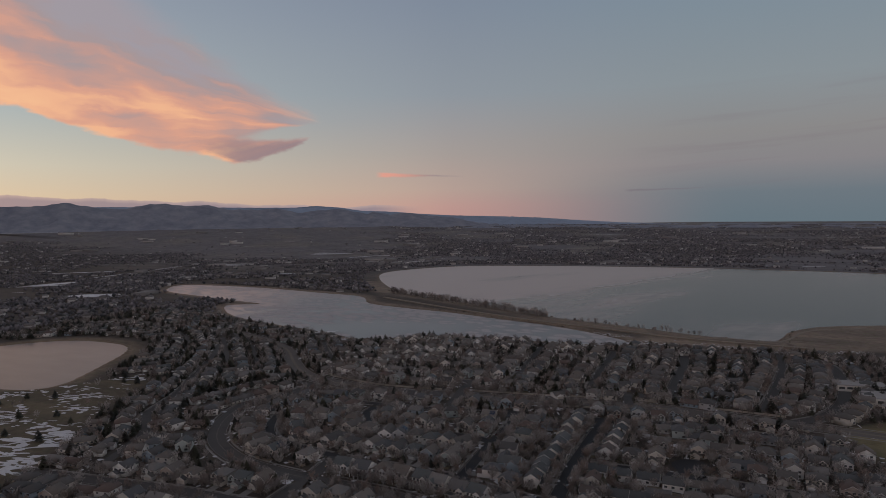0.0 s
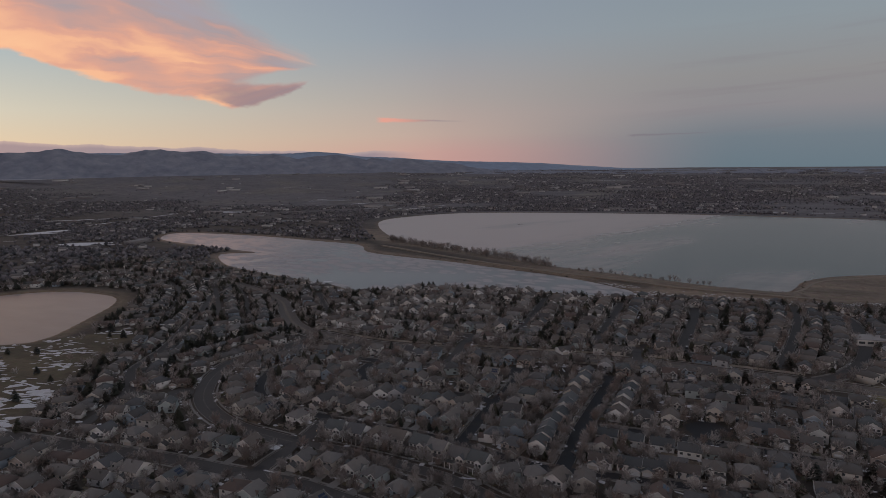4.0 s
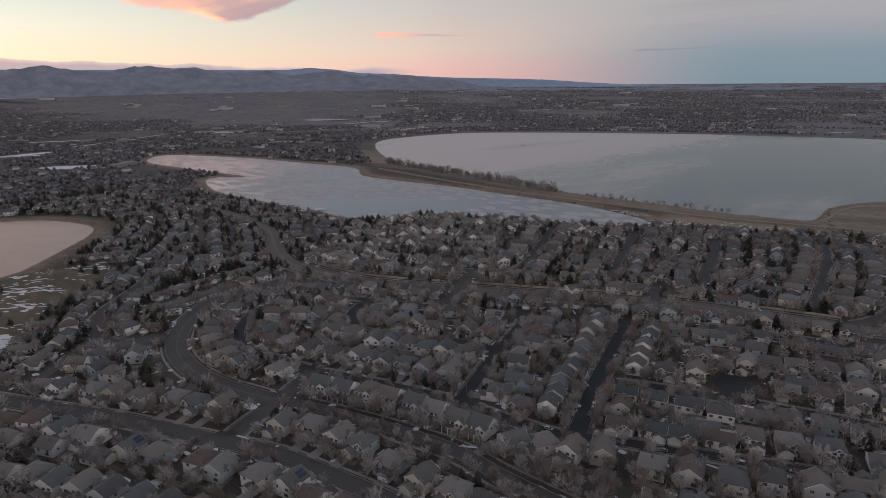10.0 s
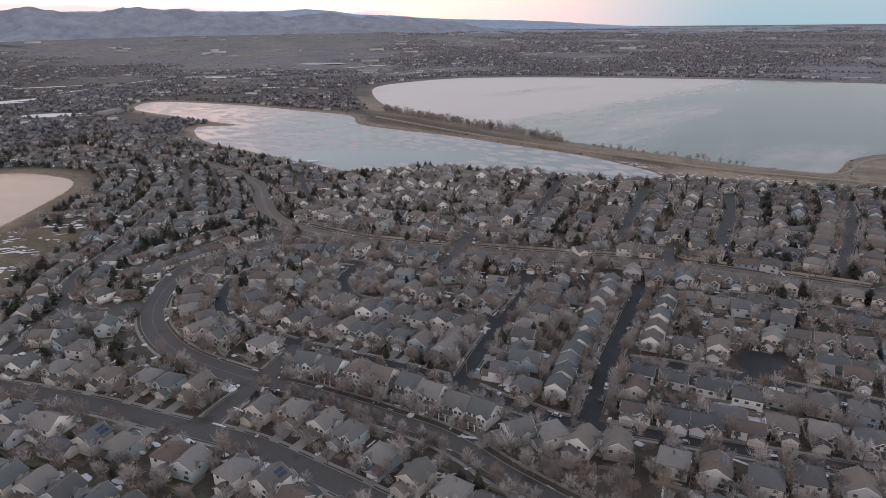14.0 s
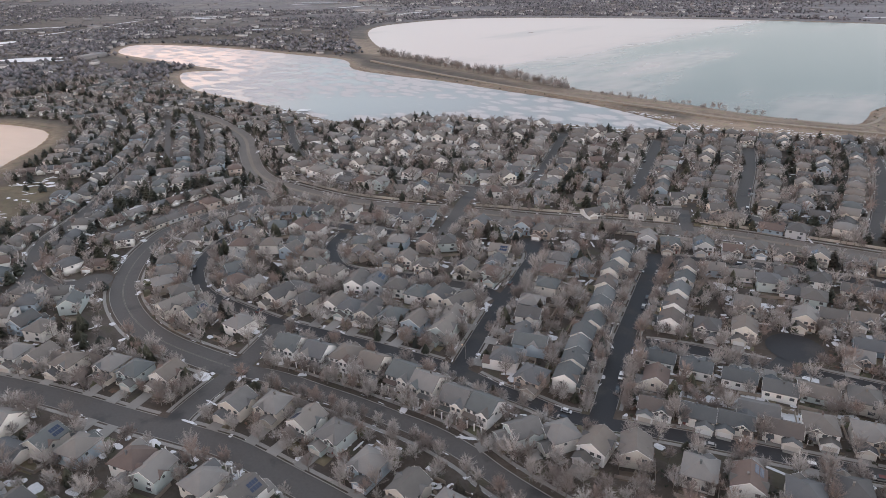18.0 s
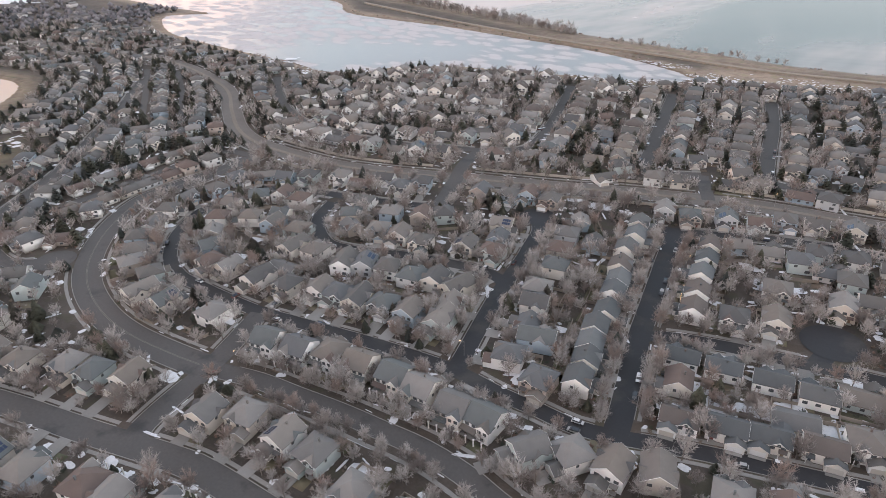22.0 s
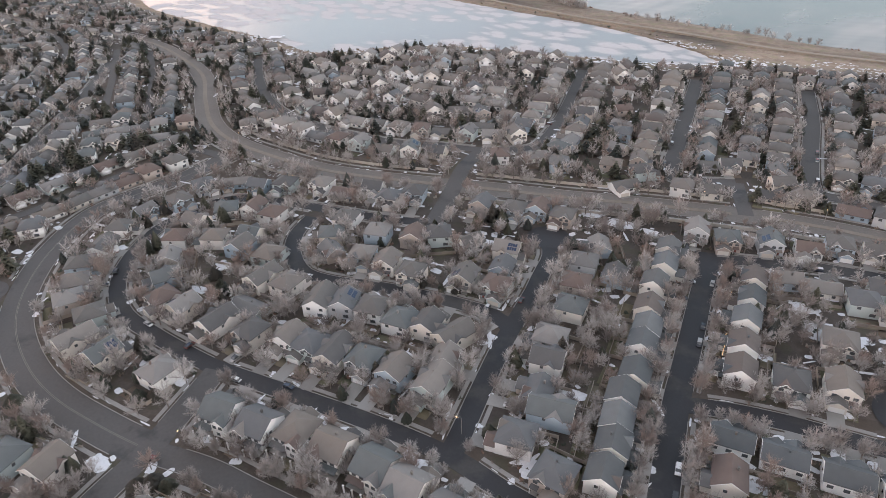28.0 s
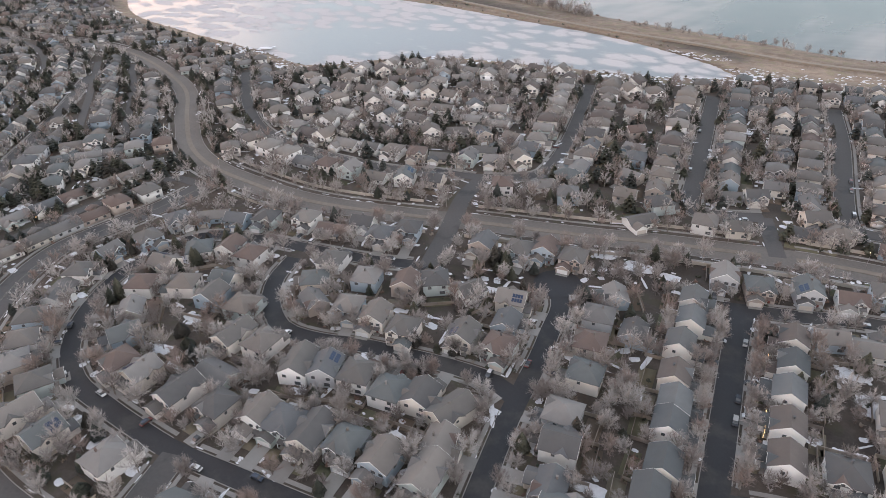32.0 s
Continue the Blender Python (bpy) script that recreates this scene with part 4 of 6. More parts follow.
def house_plan(kind, seed):
    """The parts of one house as (name, bmesh, materials, label); its street front looks along -y."""
    g = random.Random(seed)
    parts = []
    two = kind != "ranch"
    w = {"ranch": 15.5, "hip": 11.8, "gable": 11.0, "long": 11.0, "villa": 11.8, "cottage": 11.6, "deep": 10.6, "bungalow": 13.6}[kind] + g.uniform(-0.4, 0.4)
    d = {"ranch": 10.5, "hip": 12.0, "gable": 12.0, "long": 10.6, "villa": 12.5, "cottage": 10.0, "deep": 15.5, "bungalow": 9.6}[kind] + g.uniform(-0.4, 0.4)
    h = (4.5 if kind in ("cottage", "bungalow") else 5.8) if two else 3.0
    wall_mat = "pale_siding" if kind in ("villa", "long", "bungalow") or g.random() < 0.25 else "siding"
    roof_mat = "dark_shingles" if kind in ("long", "bungalow") else "shingles"
    x0, x1, y0, y1 = -w / 2, w / 2, -d / 2, d / 2
    flip = g.choice((-1, 1))
    axis = {"ranch": "x", "hip": "x", "gable": "y", "long": "x", "villa": "x", "cottage": "x", "deep": "y", "bungalow": "x"}[kind]
    rise = (d if axis == "x" else w) / 2 * (0.6 if two else 0.45)
    wall, roof = bmesh.new(), bmesh.new()
    box(wall, x0, x1, y0, y1, -0.4, h)
    if kind == "hip" or (kind == "villa" and g.random() < 0.6):
        hip(roof, x0, x1, y0, y1, h, min(rise, 3.5))
    else:
        gable_fill(wall, x0 + 0.01, x1 - 0.01, y0 + 0.01, y1 - 0.01, h, rise - 0.05, axis)
        gable(roof, x0, x1, y0, y1, h, rise, axis)
    # garage wing with a roof of its own: towards the street, or behind the house
    gw, gd, gh, gr = 6.4, g.uniform(2.6, 4.2), 3.0, 1.7
    gx = flip * (w / 2 - gw / 2 - 0.15)
    rear = kind == "villa"
    groof = bmesh.new()
    ga, gb = (y1 - 0.5, y1 + gd) if rear else (y0 - gd, y0 + 0.5)
    box(wall, gx - gw / 2, gx + gw / 2, ga, gb, -0.4, gh)
    gable_fill(wall, gx - gw / 2 + 0.01, gx + gw / 2 - 0.01, ga + 0.01, gb - 0.01, gh, gr - 0.05, "y")
    gable(groof, gx - gw / 2, gx + gw / 2, y1 + 0.46 if rear else ga, gb if rear else (y0 + 0.7 if not two else y0 - 0.46), gh, gr, "y")
    parts += [("wall", wall, wall_mat, ""), ("roof", roof, roof_mat, ""), ("garage_roof", groof, roof_mat, "")]
    if rear:
        # a tall pale gable stands forward of the street front
        vx, vw, vr = -flip * (w / 2 - 2.7), 5.0, 1.9
        box(wall, vx - vw / 2, vx + vw / 2, y0 - 1.3, y0 + 0.4, -0.4, h)
        gable_fill(wall, vx - vw / 2 + 0.01, vx + vw / 2 - 0.01, y0 - 1.29, y0 + 2.5, h, vr - 0.05, "y")
        vroof = bmesh.new()
        gable(vroof, vx - vw / 2, vx + vw / 2, y0 - 1.3, y0 + 2.6, h, vr, "y", 0.4, 0.2)
        parts.append(("front_gable", vroof, roof_mat, ""))
        parts.append(("gable_board", gable_board(vx, vw / 2, h, vr, 0.4, y0 - 1.77, y0 - 1.705, "y"), "trim_white", ""))
        for wx, wz in ((vx - 1.2, h - 2.0), (vx + 1.2, h - 2.0), (vx, 0.8)):
            parts.append(("window", window_bm(wx, y0 - 1.3, wz, 1.5, 1.5, "s"), ["trim_white", "dark_glass"], ""))
    # white boards along the gables
    gy = gb + 0.455 if rear else y0 - gd - 0.52
    parts.append(("gable_board", gable_board(gx, gw / 2, gh, gr, 0.45, gy, gy + 0.065, "y"), "trim_white", ""))
    if kind in ("gable", "deep"):
        for yy in (y0 - 0.52, y1 + 0.455):
            parts.append(("gable_board", gable_board(0, w / 2, h, rise, 0.45, yy, yy + 0.065, "y"), "trim_white", ""))
    if kind in ("long", "cottage", "ranch", "bungalow"):
        for xx in (x0 - 0.52, x1 + 0.455):
            parts.append(("gable_board", gable_board(0, d / 2, h, rise, 0.45, xx, xx + 0.065, "x"), "trim_white", ""))
    door = bmesh.new()
    gy = gb if rear else y0 - gd - 0.06
    box(door, gx - 2.5, gx + 2.5, gy, gy + 0.06, 0.05, 2.3)
    parts.append(("garage_door", door, "garage_panel", "panelled garage door"))
    fx = -flip * (w / 2 - 2.4)
    door = bmesh.new()
    box(door, fx - 0.5, fx + 0.5, y0 - 0.06, y0, 0.3, 2.4)
    parts.append(("front_door", door, "door_paint", "painted front door"))
    wm = ["trim_white", "dark_glass"]
    if two:
        for wx in ((flip * w * 0.1, flip * w * 0.34) if rear else (-w * 0.3, w * 0.06, w * 0.32)):
            parts.append(("window", window_bm(wx, y0, h - 2.0, 1.7, 1.4, "s"), wm, ""))
        for wx in () if kind == "bungalow" else (-w * 0.28, w * 0.25):
            parts.append(("window", window_bm(wx, y1, h - 2.0, 1.6, 1.4, "n"), wm, ""))
        if kind == "bungalow":
            for wx in (-w * 0.35, w * 0.02, w * 0.35):
                parts.append(("window", window_bm(wx, y1, 1.9, 1.8, 1.4, "n"), wm, ""))
        if kind != "bungalow":
            parts.append(("window", window_bm(-w * 0.22, y1, 0.9, 2.4, 1.6, "n"), wm, ""))
        parts.append(("window", window_bm(x0, d * 0.12, h - 2.0, 1.2, 1.3, "w"), wm, ""))
        parts.append(("window", window_bm(x1, -d * 0.1, h - 2.0, 1.2, 1.3, "e"), wm, ""))
    else:
        for wx in (-flip * w * 0.12, -flip * w * 0.4):
            parts.append(("window", window_bm(wx, y0, 1.0, 1.8, 1.3, "s"), wm, ""))
        for wx in (-w * 0.3, 0, w * 0.3):
            parts.append(("window", window_bm(wx, y1, 1.0, 1.6, 1.3, "n"), wm, ""))
        parts.append(("window", window_bm(x1, 0, 1.0, 1.4, 1.3, "e"), wm, ""))
    if kind == "villa":
        # a tall porch on white posts along the street front
        px0, px1 = (vx + vw / 2 + 0.4, x1) if flip > 0 else (x0, vx - vw / 2 - 0.4)
        proof = bmesh.new()
        extrude_profile(proof, [(y0 - 2.4, 2.75), (y0 - 0.01, 3.35), (y0 - 0.01, 3.55), (y0 - 2.4, 2.95)], px0 - 0.3, px1 + 0.3, "x")
        bmesh.ops.recalc_face_normals(proof, faces=proof.faces[:])
        parts.append(("porch_roof", proof, roof_mat, ""))
        floor = bmesh.new()
        box(floor, px0 - 0.2, px1 + 0.2, y0 - 2.4, y0 - 0.005, -0.3, 0.3)
        parts.append(("porch_floor", floor, "sidewalk_concrete", ""))
        for j in range(4):
            post = bmesh.new()
            cx = x0 + 0.8 + (w - 1.6) * j / 3
            cy = y0 - 4.4
            box(post, cx - 0.2, cx + 0.2, cy - 0.2, cy + 0.2, -0.1, 3.1)
            box(post, cx - 0.3, cx + 0.3, cy - 0.3, cy + 0.3, 3.1, 3.35)
            parts.append(("porch_post", post, "trim_white", "white garden post"))
    else:
        step = bmesh.new()
        box(step, fx - 1.1, fx + 1.1, y0 - 1.6, y0 - 0.005, -0.2, 0.25)
        parts.append(("porch_step", step, "sidewalk_concrete", ""))
        awn = bmesh.new()
        extrude_profile(awn, [(y0 - 1.7, 2.65), (y0 - 0.01, 3.15), (y0 - 0.01, 3.35), (y0 - 1.7, 2.8)], fx - 1.4, fx + 1.4, "x")
        bmesh.ops.recalc_face_normals(awn, faces=awn.faces[:])
        parts.append(("porch_roof", awn, roof_mat, ""))
        post = bmesh.new()
        box(post, fx - 1.3, fx - 1.1, y0 - 1.65, y0 - 1.45, 0.2, 2.7)
        parts.append(("porch_post", post, "trim_white", ""))
    if (kind == "hip" or g.random() < 0.7) and kind != "villa":
        # a dormer or front gable over the upper floor
        dorm, dw = bmesh.new(), 4.6
        dx = -flip * w * 0.2
        if two and axis == "x":
            gable_fill(wall, dx - dw / 2, dx + dw / 2, y0 - 0.3, 0, h, 1.6, "y")
            gable(dorm, dx - dw / 2, dx + dw / 2, y0 - 0.3, 0, h, 1.65, "y", 0.35, 0.2)
            parts.append(("front_gable", dorm, roof_mat, ""))
            parts.append(("gable_board", gable_board(dx, dw / 2, h, 1.65, 0.35, y0 - 0.72, y0 - 0.655, "y"), "trim_white", ""))
            parts.append(("window", window_bm(dx, y0 - 0.3, h + 0.15, 1.1, 0.8, "s"), ["trim_white", "dark_glass"], ""))
        else:
            dorm.free()
    if kind in ("deep", "gable"):
        # a lower cross gable over the middle of the house
        cross, half = bmesh.new(), d * 0.19
        cy = d * 0.12
        gable_fill(wall, x0 - 0.5, x1 + 0.5, cy - half, cy + half, h - 0.3, half * 0.62, "x")
        gable(cross, x0 - 0.5, x1 + 0.5, cy - half, cy + half, h - 0.3, half * 0.62 + 0.05, "x", 0.35, 0.2)
        parts.append(("cross_gable", cross, roof_mat, ""))
    if kind == "gable" and seed >= 30:
        # a field of solar panels on the western slope
        slope = math.atan2(rise, w / 2)
        for row_at in (0.3, 0.62):
            for j in range(4):
                bm = bmesh.new()
                box(bm, -0.82, 0.82, -0.5, 0.5, 0.0, 0.06)
                cx, cz = x0 + w / 2 * row_at, h + rise * row_at + 0.3
                bmesh.ops.transform(bm, matrix=pose(cx, y0 + 1.4 + 1.15 * j, cz) @ pose(0, 0, 0, 0, -math.degrees(slope), 0), verts=bm.verts[:])
                parts.append(("solar_panel", bm, "solar_glass", "dark blue solar panel"))
    if g.random() < 0.5:
        bmesh.ops.recalc_face_normals(wall, faces=wall.faces[:])
        return parts, (w, d, gx, y0 - gd, rear, y1 + gd)
    vent = bmesh.new()
    vx, vy = g.uniform(-1.5, 1.5), g.uniform(0.5, 2.0)
    box(vent, vx - 0.3, vx + 0.3, vy - 0.3, vy + 0.3, h, h + rise + 0.5)
    box(vent, vx - 0.4, vx + 0.4, vy - 0.4, vy + 0.4, h + rise + 0.5, h + rise + 0.62)
    parts.append(("chimney", vent, roof_mat, ""))
    bmesh.ops.recalc_face_normals(wall, faces=wall.faces[:])
    return parts, (w, d, gx, y0 - gd, rear, y1 + gd)


UNDER = {"solar_panel": "roof", "gable_board": "roof", "chimney": "roof", "cross_gable": "roof", "porch_post": "porch_roof"}
KINDS = ["hip", "gable", "long", "villa", "cottage", "ranch", "deep", "bungalow"]
KIND_LABEL = {
    "hip": "two-storey siding house with a hipped grey-brown shingle roof", "gable": "two-storey siding house with a street-facing gable",
    "long": "grey two-storey house with a dark ridge roof and white gable boards", "villa": "pale two-storey house with a porch on white posts",
    "cottage": "one-and-a-half-storey siding house with a brown shingle roof", "ranch": "low single-storey house with a broad shingle roof",
    "bungalow": "broad pale house with a dark shingle roof and small white gables",
    "deep": "narrow deep two-storey house under one long shingle roof"}


def bm_arrays(bm):
    bmesh.ops.triangulate(bm, faces=bm.faces[:])
    bm.verts.index_update()
    v = np.array([x.co for x in bm.verts])
    f = np.array([[x.index for x in t.verts] for t in bm.faces])
    m = np.array([t.material_index for t in bm.faces])
    return v, f, m


def join_arrays(parts):
    """All the parts of a house as one set of arrays, with slots in HOUSE_SLOTS."""
    vs, fs, ms, n = [], [], [], 0
    for name, bm, mats, _ in parts:
        if name in ("porch_post", "porch_step", "front_door", "solar_panel"):
            bm.free()
            continue
        v, f, m = bm_arrays(bm)
        bm.free()
        mats = mats if isinstance(mats, list) else [mats]
        vs.append(v)
        fs.append(f + n)
        ms.append(np.array([HOUSE_SLOTS.index(x) for x in mats])[m])
        n += len(v)
    return np.concatenate(vs), np.concatenate(fs), np.concatenate(ms)


def scatter(name, bases, spots, mats, label, category):
    """Joins many placed copies of a few base shapes into one object. A spot: base, x, y, z, turn, size, tone."""
    V, F, M, T, n = [], [], [], [], 0
    for b, (bv, bf, bm_) in enumerate(bases):
        s = np.array([q[1:] for q in spots if q[0] == b], float)
        if not len(s):
            continue
        c, sn = np.cos(s[:, 3]), np.sin(s[:, 3])
        v = bv[None] * s[:, 4][:, None, None]
        x = v[:, :, 0] * c[:, None] - v[:, :, 1] * sn[:, None] + s[:, 0][:, None]
        y = v[:, :, 0] * sn[:, None] + v[:, :, 1] * c[:, None] + s[:, 1][:, None]
        z = v[:, :, 2] + s[:, 2][:, None]
        V.append(np.stack([x, y, z], 2).reshape(-1, 3))
        k = len(bv)
        F.append((bf[None] + (np.arange(len(s)) * k)[:, None, None]).reshape(-1, 3) + n)
        M.append(np.tile(bm_, len(s)))
        T.append(np.repeat(s[:, 5], k))
        n += k * len(s)
    ob = new(name, tri_mesh(name, np.concatenate(V), np.concatenate(F), mats, np.concatenate(M), np.concatenate(T)))
    return tagged(ob, label, category, kind="stuff")


# where the houses stand: x, y, turn in degrees, kind
HOUSES = []


def free_spot(x, y, gap):
    return all((x - h[0]) ** 2 + (y - h[1]) ** 2 > gap * gap for h in HOUSES)


def one(x, y, turn, kind):
    HOUSES.append((x, y, turn, kind))


one(-256, 380, 4, "villa")
one(-240, 380, -2, "villa")
one(-226, 383, -2, "villa")
one(-211, 382, -2, "villa")
one(-194, 381, -6, "villa")
one(-181, 378, -6, "villa")
one(-165, 374, -5, "villa")
one(-152, 373, -12, "villa")
one(-133, 365, -44, "gable")
one(-119, 369, -44, "hip")
one(-105, 369, -9, "gable")
one(-68, 370, -180, "hip")
one(-52, 371, -180, "gable")
one(-34, 372, -180, "hip")
one(-315, 422, -9, "gable")
one(-294, 420, -9, "deep")
one(-276, 420, -8, "hip")
one(-259, 423, 1, "gable")
one(-249, 423, 1, "hip")
one(-237, 423, 1, "deep")
one(-224, 424, -0, "hip")
one(-210, 423, -3, "gable")
one(-194, 423, -3, "deep")
one(-283, 454, 175, "hip")
one(-262, 450, -167, "deep")
one(-251, 452, -167, "gable")
one(-238, 454, -174, "hip")
one(-223, 451, -179, "hip")
one(-211, 453, -179, "gable")
one(-198, 451, 156, "deep")
one(-289, 500, -61, "hip")
one(-264, 489, 13, "hip")
one(-250, 488, 7, "gable")
one(-235, 485, 6, "hip")
one(-223, 482, 1, "hip")
one(-211, 491, 1, "gable")
one(-195, 490, -3, "hip")
one(-291, 517, -173, "hip")
one(-268, 511, -169, "hip")
one(-249, 514, -169, "gable")
one(-238, 521, -150, "hip")
one(-221, 521, -121, "cottage")
one(-201, 521, 94, "gable")
one(-327, 547, 3, "hip")
one(-315, 559, 3, "gable")
one(-297, 556, 7, "cottage")
one(-271, 558, 11, "hip")
one(-347, 539, 10, "hip")
one(-362, 533, 10, "cottage")
one(-230, 559, 0, "gable")
one(-212, 561, 0, "hip")
one(-200, 566, 0, "gable")
one(-186, 564, 0, "hip")
one(-358, 500, -141, "hip")
one(-364, 483, -93, "gable")
one(-361, 466, -69, "hip")
one(-351, 450, -53, "cottage")
one(-339, 436, -34, "gable")
one(-328, 423, -15, "hip")
one(-289, 434, -8, "ranch")
one(-297, 454, -9, "deep")
one(-343, 474, -69, "hip")
one(-325, 472, -177, "gable")
one(-307, 471, -177, "hip")
one(-331, 506, -177, "hip")
one(-329, 485, -177, "cottage")
one(-293, 386, 172, "hip")
one(-322, 385, 171, "gable")
one(-340, 387, 165, "deep")
one(-348, 401, 146, "hip")
one(-366, 405, 146, "hip")
one(-386, 428, 127, "hip")
one(-379, 442, 111, "gable")
one(-397, 462, 111, "hip")
one(-383, 473, -93, "cottage")
one(-391, 498, 72, "hip")
one(-131, 519, 89, "long")
one(-130, 500, 91, "long")
one(-128, 486, 91, "long")
one(-128, 475, 91, "long")
one(-127, 457, 90, "long")
one(-129, 444, 93, "long")
one(-128, 431, 93, "long")
one(-127, 420, 93, "long")
one(-127, 407, 92, "long")
one(-130, 551, 90, "long")
one(-129, 536, 90, "long")
one(-91, 539, -90, "long")
one(-91, 523, -91, "long")
one(-92, 507, -91, "long")
one(-92, 490, -89, "long")
one(-92, 474, -89, "long")
one(-160, 488, -90, "hip")
one(-162, 465, -90, "hip")
one(-159, 452, -87, "gable")
one(-157, 435, -87, "cottage")
one(-150, 427, -85, "deep")
one(-157, 411, -85, "hip")
one(-164, 524, -86, "hip")
one(-163, 506, -86, "hip")
one(-161, 542, -68, "cottage")
one(-141, 401, -9, "hip")
one(-125, 395, -10, "ranch")
one(-92, 439, -180, "bungalow")
one(-76, 438, -180, "bungalow")
one(-58, 437, -180, "bungalow")
one(-42, 435, -180, "bungalow")
one(-88, 402, 0, "bungalow")
one(-72, 404, 0, "bungalow")
one(-58, 405, 0, "bungalow")
one(-41, 407, 0, "bungalow")
one(-58, 480, 2, "gable")
one(-58, 507, -1, "hip")
one(-31, 503, -3, "gable")
one(-64, 547, -173, "ranch")
one(-48, 540, -173, "hip")
one(-34, 535, 180, "ranch")
one(-26, 528, 177, "hip")
one(-118, 563, 8, "gable")
one(-105, 572, 11, "hip")
one(-86, 577, 12, "gable")
one(-69, 578, 7, "cottage")
one(-53, 573, 7, "hip")
one(-34, 578, -0, "gable")
one(-149, 520, 89, "cottage")
one(-323, 333, 3, "hip")
one(-309, 334, 3, "hip")
one(-293, 338, 3, "gable")
one(-279, 337, 4, "gable")
one(-397, 316, 9, "gable")
one(-375, 321, 9, "hip")
one(-352, 283, -174, "gable")
one(-331, 285, -174, "villa")
one(-303, 285, -177, "gable")
one(-287, 287, -176, "hip")
one(-262, 291, -176, "villa")
one(-250, 290, -176, "gable")
one(-229, 293, 172, "villa")
one(-212, 294, 172, "gable")
one(-189, 297, 172, "hip")
one(-249, 334, 0, "gable")
one(-234, 339, 0, "hip")
one(-215, 336, -8, "gable")
one(-200, 334, -8, "hip")
one(-179, 325, -8, "hip")
one(-160, 320, -10, "gable")
one(-143, 317, -10, "hip")
one(-457, 400, -12, "ranch")
one(-441, 401, -12, "hip")
one(-429, 412, 29, "ranch")
one(-412, 413, -7, "hip")
one(-418, 358, -151, "hip")
one(-395, 367, -145, "gable")
one(-364, 368, -118, "hip")


HOUSES = [h for h, gap in zip(HOUSES, road_gap(np.array([h[:2] for h in HOUSES]))) if gap > 6.0]


def blocked(x, y):
    p = np.array([(x, y)])
    for shape, gap in ((ICE, 26), (BIG, 60), (POND, 40), (GOLF, 8), (FIELD, 6), (SHORE, 4)):
        lo, hi = shape.min(0) - gap, shape.max(0) + gap
        if lo[0] < x < hi[0] and lo[1] < y < hi[1] and signed(shape, p)[0] < gap:
            return True
    return False


def ahead(x, y):
    """Metres along and across the flight line."""
    return -0.4226 * x + 0.9063 * y, 0.9063 * x + 0.4226 * y


def seen(x, y):
    f, s = ahead(x, y)
    return f > 322 and abs(s) < 0.75 * f + 40


def line_with_houses():
    for i, (name, line, w, mat, paths, houses, _) in enumerate(ROADS):
        if not houses:
            continue
        nn = normals_of(line)
        for side in (-1, 1):
            travelled, last = 0.0, None
            for p, n in zip(line, nn):
                q = p + n * side * (w / 2 + 13.5)
                if last is not None and math.hypot(*(q - last)) < 14.6:
                    continue
                if not seen(*q) or not free_spot(q[0], q[1], 13.5) or blocked(*q) or road_gap(np.array([q]))[0] < 8.0:
                    continue
                last = q
                turn = math.degrees(math.atan2(-n[1] * side, -n[0] * side)) + 90
                kind = (["ranch", "ranch", "hip", "ranch", "cottage"] if q[0] < -440 else ["hip", "gable", "cottage", "ranch", "hip"])[int(RNG.integers(5))]
                HOUSES.append((q[0], q[1], turn, kind))


line_with_houses()


def fill_houses(x0, x1, y0, y1, angle, dx, dy, gap, stray=1.5, twist=4):
    """Houses on back streets, in loose rows."""
    c, s = math.cos(radians(angle)), math.sin(radians(angle))
    mx, my, span = (x0 + x1) / 2, (y0 + y1) / 2, math.hypot(x1 - x0, y1 - y0) / 2
    spots = []
    for a in np.arange(-span, span, dx):
        for r, b in enumerate(np.arange(-span, span, dy)):
            x, y = mx + c * a - s * b, my + s * a + c * b
            x, y = x + RNG.uniform(-stray, stray), y + RNG.uniform(-stray, stray)
            if x0 < x < x1 and y0 < y < y1 and seen(x, y):
                spots.append((x, y, angle + (180 if r % 2 else 0)))
    if not spots:
        return
    gapr = road_gap(np.array([q[:2] for q in spots]))
    for (x, y, a), g in zip(spots, gapr):
        if g > 8 and free_spot(x, y, gap) and not blocked(x, y):
            HOUSES.append((x, y, a + RNG.uniform(-twist, twist), ["ranch", "ranch", "hip", "ranch"][int(RNG.integers(4))] if x < -440 else ["hip", "gable", "cottage", "ranch"][int(RNG.integers(4))]))


fill_houses(-470, -150, 610, 890, 12, 19, 25, 16.5, 4.5, 35)
fill_houses(-150, 110, 610, 890, 0, 15.5, 24, 14.0)
fill_houses(-1000, -430, 300, 900, 42, 15, 23, 13.5)
fill_houses(-60, 130, 300, 600, 0, 15.5, 24, 14.0)
fill_houses(-560, -380, 250, 420, 8, 15, 24, 13.5)
fill_houses(-520, -120, 150, 300, 6, 15, 24, 13.5)

